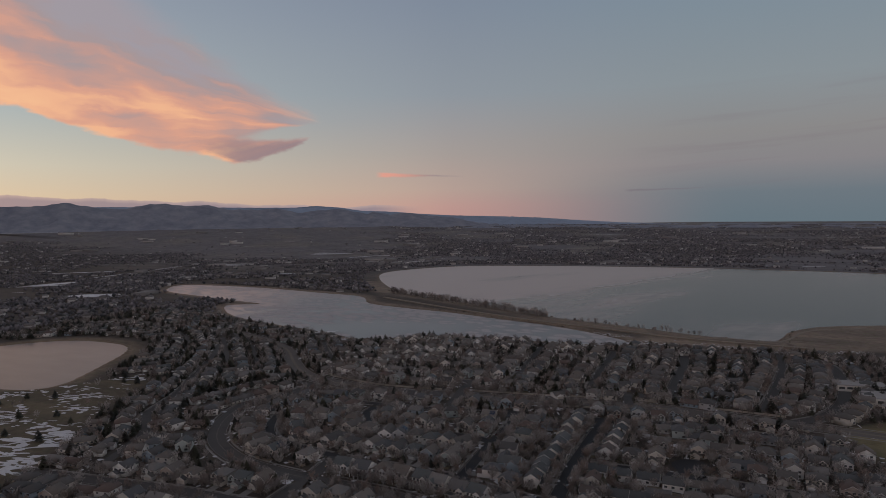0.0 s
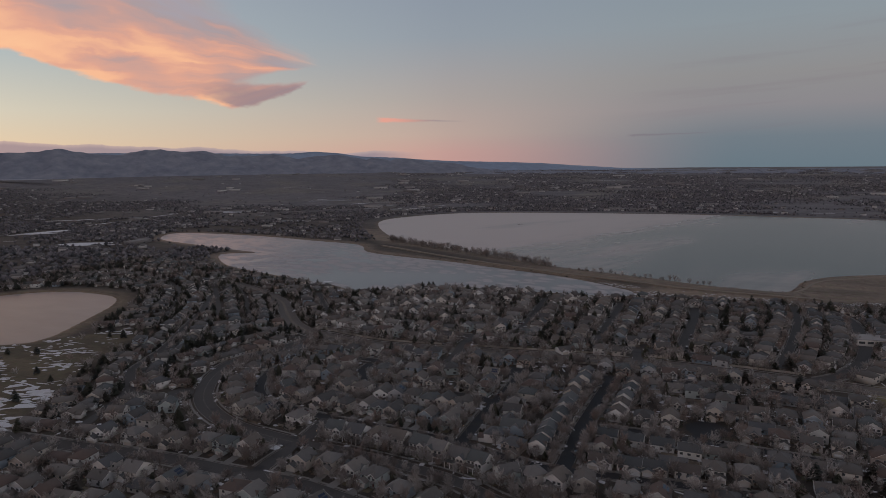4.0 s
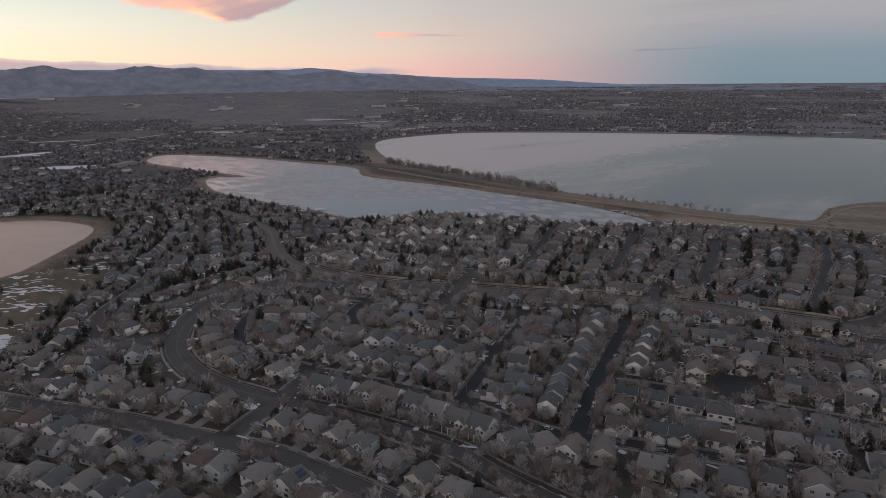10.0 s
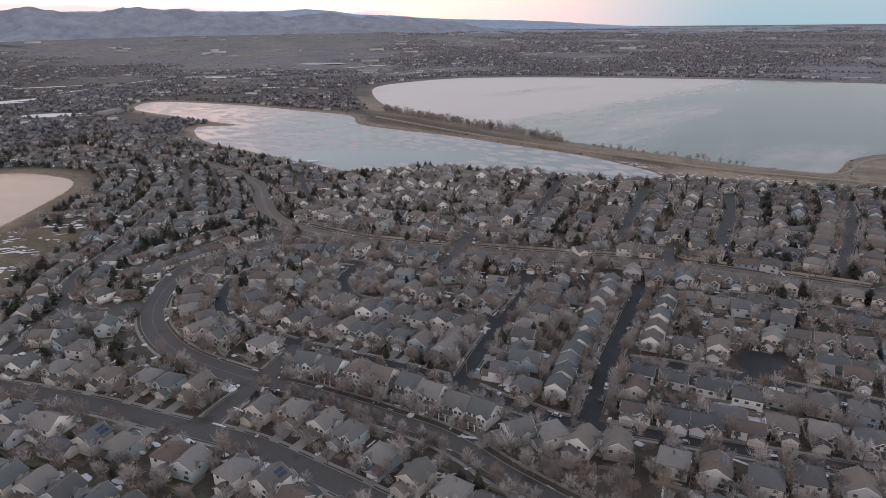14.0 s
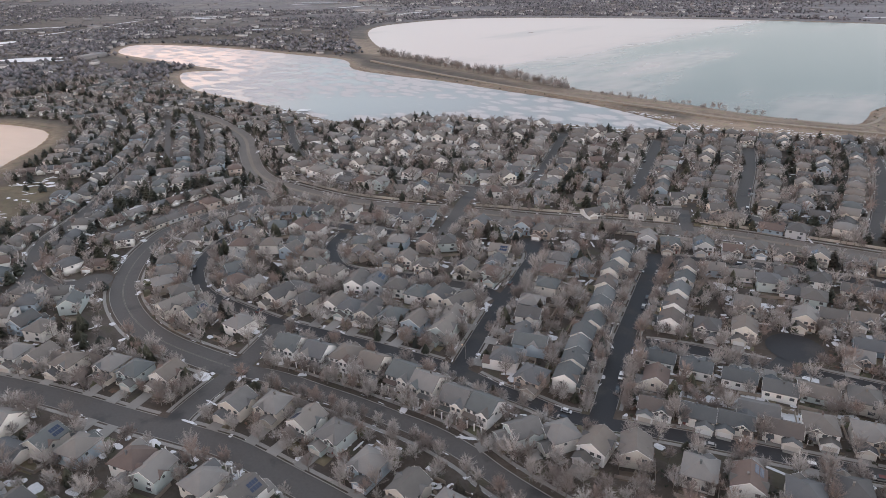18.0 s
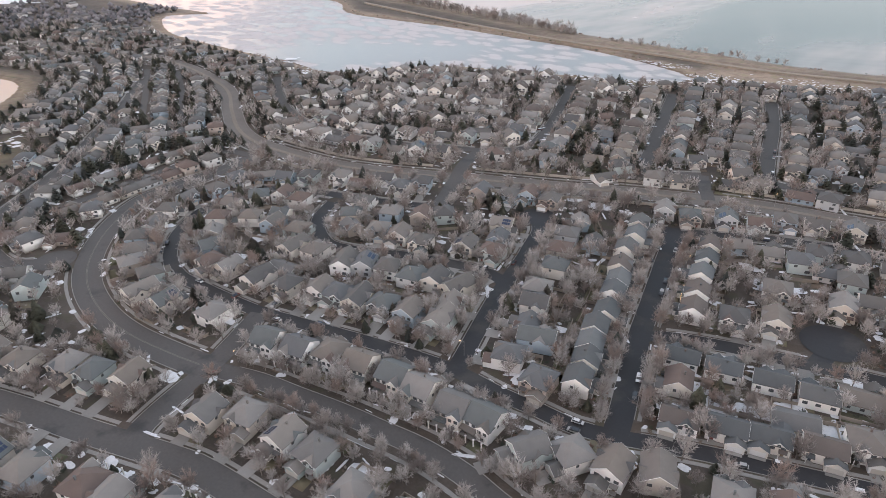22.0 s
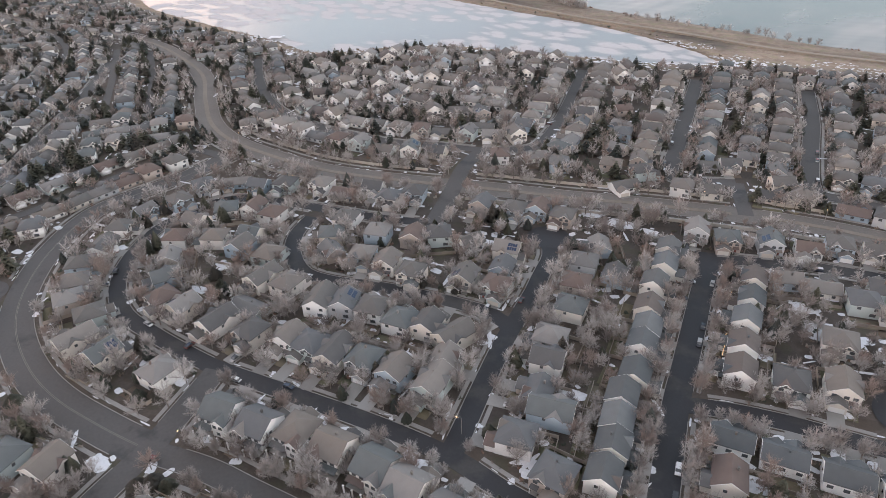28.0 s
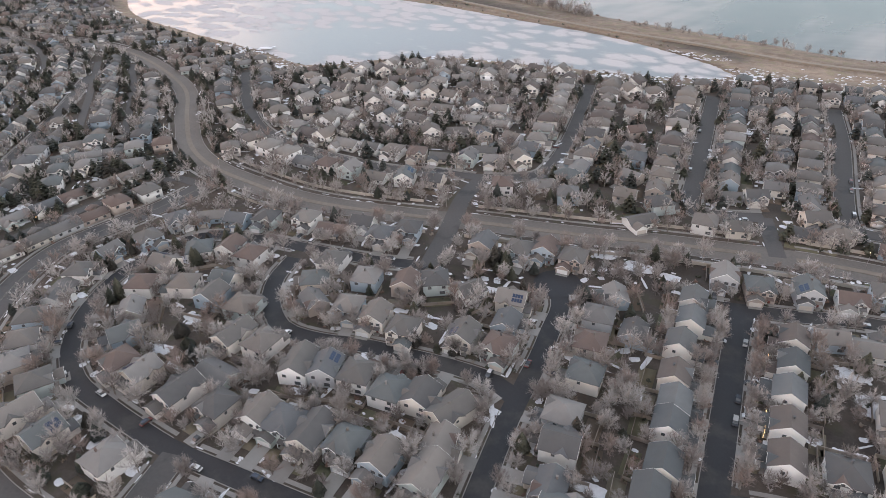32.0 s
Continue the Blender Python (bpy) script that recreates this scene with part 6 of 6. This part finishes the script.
# ---------------------------------------------------------------- snow lying in patches
def snow_patches():
    g = np.random.default_rng(5)
    bases = []
    for i in range(9):
        m = 22
        a = np.arange(m) * 2 * math.pi / m
        rad = (np.abs(np.cos(a)) ** 3.5 + np.abs(np.sin(a)) ** 3.5) ** (-1 / 3.5)
        rad = rad * (1 + sum(g.normal(0, 0.11 / q ** 0.6) * np.sin(q * a + g.uniform(0, 6.28)) for q in (1, 2, 3, 5, 7)))
        rad = np.clip(rad + g.normal(0, 0.04, m), 0.4, 1.7)
        ring = np.stack([np.cos(a) * rad * (1.4 if i < 6 else 3.2), np.sin(a) * rad * (0.9 if i < 6 else 0.5), np.zeros(m)], 1)
        V = np.concatenate([ring, ring * (0.86, 0.86, 1) + (0, 0, 0.04), [(0, 0, 0.07)]])
        F = [(q, (q + 1) % m, m + (q + 1) % m) for q in range(m)] + [(q, m + (q + 1) % m, m + q) for q in range(m)] + [(m + q, m + (q + 1) % m, 2 * m) for q in range(m)]
        bases.append((V, np.array(F), np.zeros(len(F), int)))
    spots = []
    # behind the houses, where the sun does not reach
    c, long_ones = [], []
    for x, y, turn, kind in HOUSES:
        if x > -105 and y < 500:
            long_ones.append((int(g.integers(6)), x + g.uniform(-1, 1), y + g.uniform(10.0, 12.5), 0.07, g.normal(0, 0.05), g.uniform(2.6, 3.6), 0))
        if g.random() < 0.75:
            c += [(x + g.uniform(-9, 9), y + g.uniform(8.5, 16.0)) for _ in range(int(g.integers(1, 5)))]
    # heaps between the porch houses and the street behind them
    for x, y, turn, kind in HOUSES:
        if kind == "villa":
            for _ in range(4):
                long_ones.append((int(g.integers(6)), x + g.uniform(-7, 7), y + g.uniform(9.0, 11.5), 0.1, g.normal(0, 0.3), g.uniform(0.7, 2.0), 0))
    c = np.array(c)
    c = c[clear_of_houses(c, 7.0) & (road_gap(c) > 0.5)]
    spots += [(int(g.integers(6)), x, y, 0.07, g.uniform(-0.4, 0.4), g.uniform(0.6, 2.3), 0) for x, y in c] + long_ones
    # broad drifts in a few gardens
    for x, y, s in ((-326, 460, 2.6), (-323, 438, 2.8), (-309, 435, 3), (-345, 401, 2.8), (-320, 397, 2), (-304, 392, 2.6), (-285, 388, 1.6), (-390, 432, 1.6), (-216, 529, 2.6), (-174, 579, 3.4), (-157, 574, 4), (-142, 571, 2.6), (-212, 436, 2), (-256, 441, 1.8), (-386, 452, 1.6), (-82, 517, 2.8), (-69, 532, 3), (-64, 517, 3.2), (-142, 488, 1.8), (-145, 442, 2.2), (-235, 435, 1.8), (-479, 485, 3), (-505, 515, 3), (-579, 832, 4), (-467, 656, 3), (-368, 720, 2.6), (-400, 621, 2.6), (-282, 347, 2.6), (-282, 352, 1.8), (-94, 410, 2), (-83, 426, 3), (-75, 417, 3), (-67, 421, 2.2), (-55, 423, 3), (-59, 417, 2.4), (-40, 419, 3.6), (-30, 418, 3), (-61, 514, 3.4), (-49, 517, 2.4), (-302, 430, 1.8), (-297, 424, 1.6), (-347, 400, 2.2), (-405, 431, 1.6), (-59, 544, 2), (-70, 531, 2.4), (-199, 335, 2.8), (-184, 336, 2.4), (-436, 498, 3.6), (-492, 486, 4), (-492, 501, 3.6), (-293, 314, 2.6), (-279, 304, 2.4), (-267, 304, 2)):
        if road_gap(np.array([(x, y)]))[0] < s * 1.5:
            continue
        spots.append((int(g.integers(6)), x, y, 0.1, g.normal(0.0, 0.2), s * 1.25, 0))
        for _ in range(2):
            a, r = g.uniform(0, 6.28), s * g.uniform(1.6, 2.4)
            spots.append((int(g.integers(6)), x + r * math.cos(a), y + r * math.sin(a), 0.09, g.uniform(0, 3.1), s * g.uniform(0.12, 0.4), 0))
    # scraps left in gardens and beside drives
    p = np.stack([g.uniform(-520, 90, 9000), g.uniform(290, 800, 9000)], 1)
    p = p[clear_of_houses(p, 7.4) & (road_gap(p) > 0.4) & (signed(GOLF, p) > 0)]
    for x, y in p[:2300]:
        n = noise.noise(Vector((x * 0.03, y * 0.03, 3.0)))
        if n > -0.12 and seen(x, y):
            spots.append((int(g.integers(9)), x, y, 0.09, g.choice((0.0, 1.57)) + g.normal(0, 0.3), g.uniform(0.4, 1.3) + 1.8 * max(0, n), 0))
    # a long drift along the shady side of the parkway
    for (x, y), q in list(zip(ROADS[2][1], normals_of(ROADS[2][1])))[3::1]:
        o = -9.0 + g.normal(0, 0.3)
        spots.append((6 + int(g.integers(3)), x + q[0] * o, y + q[1] * o, 0.05, math.atan2(-q[0], q[1]), g.uniform(0.9, 1.2), 0))
    # ploughed ridges along the kerbs
    c, turns = [], []
    for name, line, w, mat, paths, houses, _ in ROADS:
        nn = normals_of(line)
        for side in (-1, 1):
            off = (w / 2 + g.uniform(0.3, 2.4, len(line)))[:, None]
            c.append(line + nn * side * off)
            turns.append(np.arctan2(-nn[:, 0], nn[:, 1]))
    c, turns = np.concatenate(c), np.concatenate(turns)
    keep = (g.random(len(c)) < 0.22) & (road_gap(c) > 0.3)
    spots += [(6 + int(g.integers(3)), x, y, 0.1, t + g.normal(0, 0.06), g.uniform(0.3, 0.8), 0) for (x, y), t in zip(c[keep], turns[keep]) if seen(x, y)]
    # streaks over the fairways
    p = np.stack([g.uniform(-900, -440, 3000), g.uniform(230, 540, 3000)], 1)
    p = p[signed(GOLF, p) < -4]
    for x, y in p[:1100]:
        n = noise.noise(Vector((x * 0.02, y * 0.04, 0)))
        if n > -0.1:
            spots.append((int(g.integers(2, 9)), x, y, 0.0, 0.45 + g.normal(0, 0.35), g.uniform(0.6, 1.7) + 2.2 * max(0, n) + (1.5 if x > -560 and y < 360 else 0), 0))
    # strips of snow on far fields
    r, az = g.uniform(1300, 3600, 70), np.radians(g.uniform(-62, 10, 70))
    q = np.stack([r * np.sin(az), r * np.cos(az)], 1)
    q = q[(np.minimum(signed(ICE, q), np.minimum(signed(BIG, q), signed(POND, q))) > 60) & (q[:, 1] > 1000) & ~((q[:, 0] > -780) & (q[:, 1] < 1340))]
    spots += [(6 + int(g.integers(3)), x, y, float(rise_of(x, y)) + 0.8, g.normal(0.4, 0.3), g.uniform(4, 10), 0) for x, y in q]
    # broken drifts by the frozen lake
    p = np.stack([g.uniform(-640, 150, 9000), g.uniform(770, 960, 9000)], 1)
    d = signed(ICE, p)
    strip = (d > 2) & (d < 26) & (p[:, 0] < -130)
    marsh = (signed(SHORE, p) < 3) & (p[:, 1] < 938) & (p[:, 0] > -165) & (d > 2)
    for (x, y), wet in zip(p[strip | marsh], marsh[strip | marsh]):
        n = noise.noise(Vector((x * 0.025, y * 0.05, 0.5)))
        # the snow thickens behind the last houses
        if n + (g.uniform(-0.3, 0.3)) > (-0.7 + 0.9 * max(0.0, (y - 896) / 43) if wet else -0.2):
            spots.append((int(g.integers(6)), x, y, 0.02, g.normal(0.1, 0.35), g.uniform(0.25, 0.9) + (1.3 * max(0, n + 0.2) if not wet or y < 906 else 0.2), 0))
    # the carriageways are clear
    gap = road_gap(np.array([q[1:3] for q in spots]))
    spots = [q for q, d in zip(spots, gap) if d > (0.2 if q[0] > 5 else 0.45 * q[5])]
    scatter("snow_patches", bases, spots, ["snow"], "thin patches of old snow on the ground", "snow")


snow_patches()


# ---------------------------------------------------------------- shrubs and lawns
def shrubs():
    g = np.random.default_rng(15)
    bases = []
    for i in range(4):
        V, F = [], []
        for _ in range(9):
            a, e, l = g.uniform(0, 6.28), g.uniform(0.3, 1.3), g.uniform(0.6, 1.1)
            o = g.normal(0, 0.25, 3) * (1, 1, 0)
            spike(V, F, o, o + np.array([math.cos(a) * math.cos(e), math.sin(a) * math.cos(e), math.sin(e)]) * l, 0.22, 0, 4)
        bases.append((np.array(V), np.array(F), np.zeros(len(F), int)))
    c = []
    for x, y, turn, kind in HOUSES:
        n = 12 if x > -440 and y < 620 else 3
        a, r = g.uniform(0, 6.28, n), g.uniform(7.6, 13.0, n)
        c += list(zip(x + r * np.cos(a), y + r * np.sin(a)))
    c = np.array(c)
    c = c[clear_of_houses(c, 7.2) & (road_gap(c) > 0.6)]
    spots = [(int(g.integers(4)), x, y, 0.0, g.uniform(0, 6.28), g.uniform(0.7, 1.9), g.random()) for x, y in c if seen(x, y)]
    # brush on the dam and round the frozen lake
    p = np.stack([g.uniform(-760, 60, 2600), g.uniform(780, 1330, 2600)], 1)
    d = np.minimum(signed(ICE, p), signed(BIG, p))
    p = p[(d > 1.5) & (d < 22)][:900]
    spots += [(int(g.integers(4)), x, y, 0.0, g.uniform(0, 6.28), g.uniform(1.0, 2.6), g.random()) for x, y in p]
    scatter("shrubs", bases, spots, ["shrub"], "low bare shrubs in gardens and along the shore", "shrubs")


shrubs()


def lawns():
    g = np.random.default_rng(16)
    bm = bmesh.new()
    box(bm, -0.5, 0.5, -0.5, 0.5, -0.1, 0.0)
    one_lawn = bm_arrays(bm)
    bm.free()
    V, F, T = [], [], []
    for x, y, turn, (w, d, gx, gy, rear, back) in DRIVES:
        for lx, ly, sx, sy in ((-gx * 0.9, -d / 2 - 4.2, 6.4, 5.0), (0.0, d / 2 + (9.0 if rear else 4.5), w + 1.5, 6.5)):
            m = pose(x, y, 0.05, 0, 0, turn) @ pose(lx, ly, 0, 0, 0, g.uniform(-2, 2))
            c = np.array([[m.translation.x, m.translation.y]])
            if road_gap(c)[0] < 4.0 or not clear_of_houses(np.array([q for q in c]), 6.5)[0]:
                continue
            v = one_lawn[0] * (sx * g.uniform(0.85, 1.0), sy * g.uniform(0.8, 1.0), 1.0)
            V.append(np.array([m @ Vector(q) for q in v]))
            F.append(one_lawn[1] + 8 * len(F))
            T.append(np.full(8, g.random()))
    ob = new("lawns", tri_mesh("lawns", np.concatenate(V), np.concatenate(F), ["lawn"], None, np.concatenate(T)))
    tagged(ob, "small brown winter lawns round the houses", "lawns", kind="stuff")


lawns()


# ---------------------------------------------------------------- cars
def car_thing(kind):
    """A parked car, nose along +y: hull, glass house, wheels and lamps."""
    l, w, h, roof0, roof1 = {"saloon": (4.7, 1.8, 1.45, -1.5, 0.7), "suv": (4.8, 1.95, 1.75, -2.15, 0.75), "pickup": (5.6, 2.0, 1.85, -0.4, 1.1)}[kind]
    root = new("car")
    bm = bmesh.new()
    belt = h * 0.56
    y0, y1 = -l / 2, l / 2
    prof = [(y0, 0.35), (y1, 0.35), (y1, 0.62), (y1 - 0.25, belt - 0.05), (roof1 + 0.75, belt), (roof0 - 0.5, belt), (y0 + 0.05, belt - 0.04)]
    extrude_profile(bm, prof, -w / 2, w / 2, "x")
    bmesh.ops.bevel(bm, geom=bm.edges[:], offset=0.08, segments=1, affect="EDGES")
    bmesh.ops.recalc_face_normals(bm, faces=bm.faces[:])
    part("body", bm, "car_paint", root)
    bm = bmesh.new()
    extrude_profile(bm, [(roof1 + 0.72, belt - 0.02), (roof0 - 0.45, belt - 0.02), (roof0 - 0.05, h - 0.07), (roof1, h - 0.07)], -w / 2 + 0.1, w / 2 - 0.1, "x")
    bmesh.ops.recalc_face_normals(bm, faces=bm.faces[:])
    part("cabin_glass", bm, "dark_glass", root, "dark car windows")
    bm = bmesh.new()
    box(bm, -w / 2 + 0.12, w / 2 - 0.12, roof0 - 0.02, roof1 - 0.02, h - 0.07, h)
    bmesh.ops.bevel(bm, geom=bm.edges[:], offset=0.03, segments=1, affect="EDGES")
    part("car_roof", bm, "car_paint", root)
    for sx in (-1, 1):
        for sy in (-1, 1):
            bm = bmesh.new()
            bmesh.ops.create_cone(bm, cap_ends=True, segments=12, radius1=0.34, radius2=0.34, depth=0.22, matrix=pose(sx * (w / 2 - 0.1), sy * l * 0.3, 0.34, 0, 90, 0))
            part("wheel", bm, "rubber", root)
    return tagged(root, {"saloon": "parked saloon car", "suv": "parked sport utility car", "pickup": "parked pickup truck"}[kind] + " on the asphalt by the kerb", "car", "parked cars")


def park_cars():
    g = np.random.default_rng(31)
    kinds = ("saloon", "suv", "pickup")
    made = {}

    def put(x, y, z, turn):
        k = kinds[int(g.choice(3, p=(0.45, 0.4, 0.15)))]
        if k not in made:
            made[k] = car_thing(k)
            made[k].matrix_basis = pose(x, y, z, 0, 0, turn)
        else:
            copy_thing(made[k], pose(x, y, z, 0, 0, turn))
    n = 0
    for i, (x, y, turn, (w, d, gx, gy, rear, end)) in enumerate(DRIVES):
        if g.random() < 0.16 and n < 34 and not rear:
            m = pose(x, y, 0, 0, 0, turn) @ pose(gx + g.choice((-1.3, 1.3)), gy - 2.9, 0)
            put(m.translation.x, m.translation.y, 0.3, turn + g.choice((0, 180)))
            n += 1
    for i, (name, line, w, mat, paths, houses, _) in enumerate(ROADS):
        if name not in ("dark_street", "loop", "east_lane", "south", "court", "upper_cross", "north_first", "north_second"):
            continue
        nn = normals_of(line)
        for side in (-1, 1):
            for p, q in list(zip(line, nn))[2:-2:2]:
                c = p + q * side * (w / 2 - 1.3)
                if g.random() < 0.11 and -420 < c[0] < 0 and 330 < c[1] < 760 and road_gap(np.array([c]), i)[0] > 3:
                    put(c[0], c[1], 0.07 + 0.006 * i, math.degrees(math.atan2(q[1], q[0])) + (180 if side > 0 else 0))
    put(-266.6, 355.5, 0.1, 100)


park_cars()


# ---------------------------------------------------------------- fences
PANEL = {}


def fence(line, height, mat, label):
    """Boarded panels, end to end along a line."""
    key = (height, mat)
    if key not in PANEL:
        bm = bmesh.new()
        extrude_profile(bm, [(-0.05, 0.0), (0.05, 0.0), (0.05, height - 0.1), (0.09, height - 0.1), (0.09, height), (-0.09, height), (-0.09, height - 0.1), (-0.05, height - 0.1)], -0.5, 0.5, "x")
        bmesh.ops.recalc_face_normals(bm, faces=bm.faces[:])
        me = bpy.data.meshes.new("fence_panel")
        bm.to_mesh(me)
        bm.free()
        me.materials.append(MATS[mat])
        PANEL[key] = me
    line = np.asarray(line, float)
    root = new("fence")
    root.location = (line[0][0], line[0][1], 0.0)
    for a, b in zip(line[:-1], line[1:]):
        m, d = (a + b) / 2, b - a
        ob = new("fence_panel", PANEL[key])
        ob.parent = root
        ob.location = (m[0] - line[0][0], m[1] - line[0][1], 0.0)
        ob.rotation_euler = (0, 0, math.atan2(d[1], d[0]))
        ob.scale = (math.hypot(*d) - 0.02, 1, 1)
    return tagged(root, label, "fence", "garden fences")


def fences():
    # pale boundary fences along the main road
    line = ROADS[0][1]
    nn = normals_of(line)
    for side in (-1, 1):
        edge = line + nn * side * (8.5 + 8.0)
        ok = (road_gap(edge, 0) > 3.0) & (edge[:, 0] > -520) & (edge[:, 0] < 60)
        run = []
        for p, k in zip(edge[::2], ok[::2]):
            if k:
                run.append(p)
            if (not k or len(run) > 7) and len(run) > 2:
                fence(run, 1.8, "pale_fence", "long pale boarded fence beside the main road")
                run = [run[-1]] if k else []
            elif not k:
                run = []
        if len(run) > 2:
            fence(run, 1.8, "pale_fence", "long pale boarded fence beside the main road")
    # garden fences behind and between the nearer houses
    g = np.random.default_rng(12)
    n = 0
    for x, y, turn, (w, d, gx, gy, rear, end) in sorted(DRIVES, key=lambda q: math.hypot(q[0] + 190, q[1] - 430)):
        m = pose(x, y, 0, 0, 0, turn)
        if rear:
            continue
        back = d / 2 + g.uniform(5.5, 7.0)
        pts = [m @ Vector((px, py, 0)) for px, py in ((-7.2, 0.5), (-7.2, back), (0.0, back), (7.2, back))]
        pts = np.array([(p.x, p.y) for p in pts])
        gap = road_gap(pts)
        if gap.min() < 2.0 or clear_of_houses(pts[1:3], 6.0).sum() < 2:
            continue
        fence(pts, 1.7, "cedar_fence", "weathered cedar fence round a back garden")
        n += 1
        if n >= 120:
            break


palette("pale_fence", [(0.46, 0.42, 0.36), (0.5, 0.46, 0.4)], 0.9, 2.0, 0.15)
fences()


# ---------------------------------------------------------------- street lamps, school
def street_lamp():
    root = new("street_lamp")
    bm = bmesh.new()
    bmesh.ops.create_cone(bm, cap_ends=True, segments=8, radius1=0.1, radius2=0.06, depth=7.5, matrix=pose(0, 0, 3.75))
    part("pole", bm, "far_wall", root)
    bm = bmesh.new()
    bmesh.ops.create_cone(bm, cap_ends=True, segments=6, radius1=0.05, radius2=0.04, depth=1.8, matrix=pose(0, 0.85, 7.45, 85, 0, 0))
    part("arm", bm, "far_wall", root)
    bm = bmesh.new()
    box(bm, -0.16, 0.16, 1.5, 2.1, 7.36, 7.5)
    bmesh.ops.bevel(bm, geom=bm.edges[:], offset=0.03, segments=1, affect="EDGES")
    part("lamp_head", bm, "lamp_glow", root, "small lit lamp head")
    return tagged(root, "tall grey street lamp with a small lit head", "street lamp", "street lamps")


first = None
for lx, ly, lt in ((-462, 486, -60), (-283, 646, 0), (-176, 408, 90), (-420, 584, 30), (-121, 612, 0), (-262, 366, 200), (-61, 614, 0), (-345, 542, 0)):
    if first is None:
        first = street_lamp()
        first.matrix_basis = pose(lx, ly, 0, 0, 0, lt)
    else:
        copy_thing(first, pose(lx, ly, 0, 0, 0, lt))


def flat_block(x, y, turn, w, d, h, label, rows):
    root = new("flat_roofed_building")
    root.matrix_basis = pose(x, y, 0, 0, 0, turn)
    bm = bmesh.new()
    box(bm, -w / 2, w / 2, -d / 2, d / 2, -0.5, h)
    part("wall", bm, "pale_siding", root)
    bm = bmesh.new()
    box(bm, -w / 2 - 0.4, w / 2 + 0.4, -d / 2 - 0.4, d / 2 + 0.4, h, h + 0.5)
    part("roof", bm, "flat_roof", root)
    for j in range(rows):
        wx = -w / 2 + w * (j + 0.5) / rows
        part("window", window_bm(wx, -d / 2, h * 0.4, w / rows * 0.7, h * 0.35, "s"), ["trim_white", "dark_glass"], root)
    return tagged(root, label, "building")


flat_block(118, 701, 12, 46, 26, 7, "low school building with a pale flat roof", 7)
flat_block(128, 666, 12, 40, 20, 6, "brown and white school wing with a flat roof", 6)
flat_block(99, 743, 8, 42, 20, 6, "long low hall with a pale roof", 6)


# ---------------------------------------------------------------- strings of lights, a lit garage, marked evergreens
def string_lights(x, y0, y1, z0, z1):
    """A string of small warm lamps round the edges of a house front that looks along -x."""
    root = new("string_lights")
    root.location = (x, y0, z0)
    for name, a, b in (("light_string", (0, 0, 0), (0, 0, z1 - z0)), ("light_string", (0, 0, z1 - z0), (0, y1 - y0, z1 - z0)), ("light_string", (0, y1 - y0, 0), (0, y1 - y0, z1 - z0))):
        V, F = [], []
        spike(V, F, a, b, 0.045, 0.045, 5)
        new(name, tri_mesh(name, V, F, ["lamp_glow"])).parent = root
    tagged(root, "string of small warm lights along a house's eaves", "string lights", "strings of lights")


string_lights(-99.3, 519.0, 528.0, 0.4, 3.2)
string_lights(-98.6, 485.5, 496.5, 0.4, 3.2)


def evergreen(x, y, height, spread, label):
    g = np.random.default_rng(int(abs(x * 7 + y)))
    tree = conifer(int(g.integers(1000)), height, spread, 13, 14)
    ob = tree_thing("evergreen", tree, ("bark", "needles"), label)
    ob.matrix_basis = pose(x, y, 0, 0, 0, float(g.uniform(0, 360)))


for ex, ey, eh, es in EVERGREENS[:3]:
    evergreen(ex, ey, eh, es, "broad spreading olive-green juniper beside the crossing")
for ex, ey, eh, es in EVERGREENS[3:]:
    evergreen(ex, ey, eh, es, "thick dark evergreen beside the street")
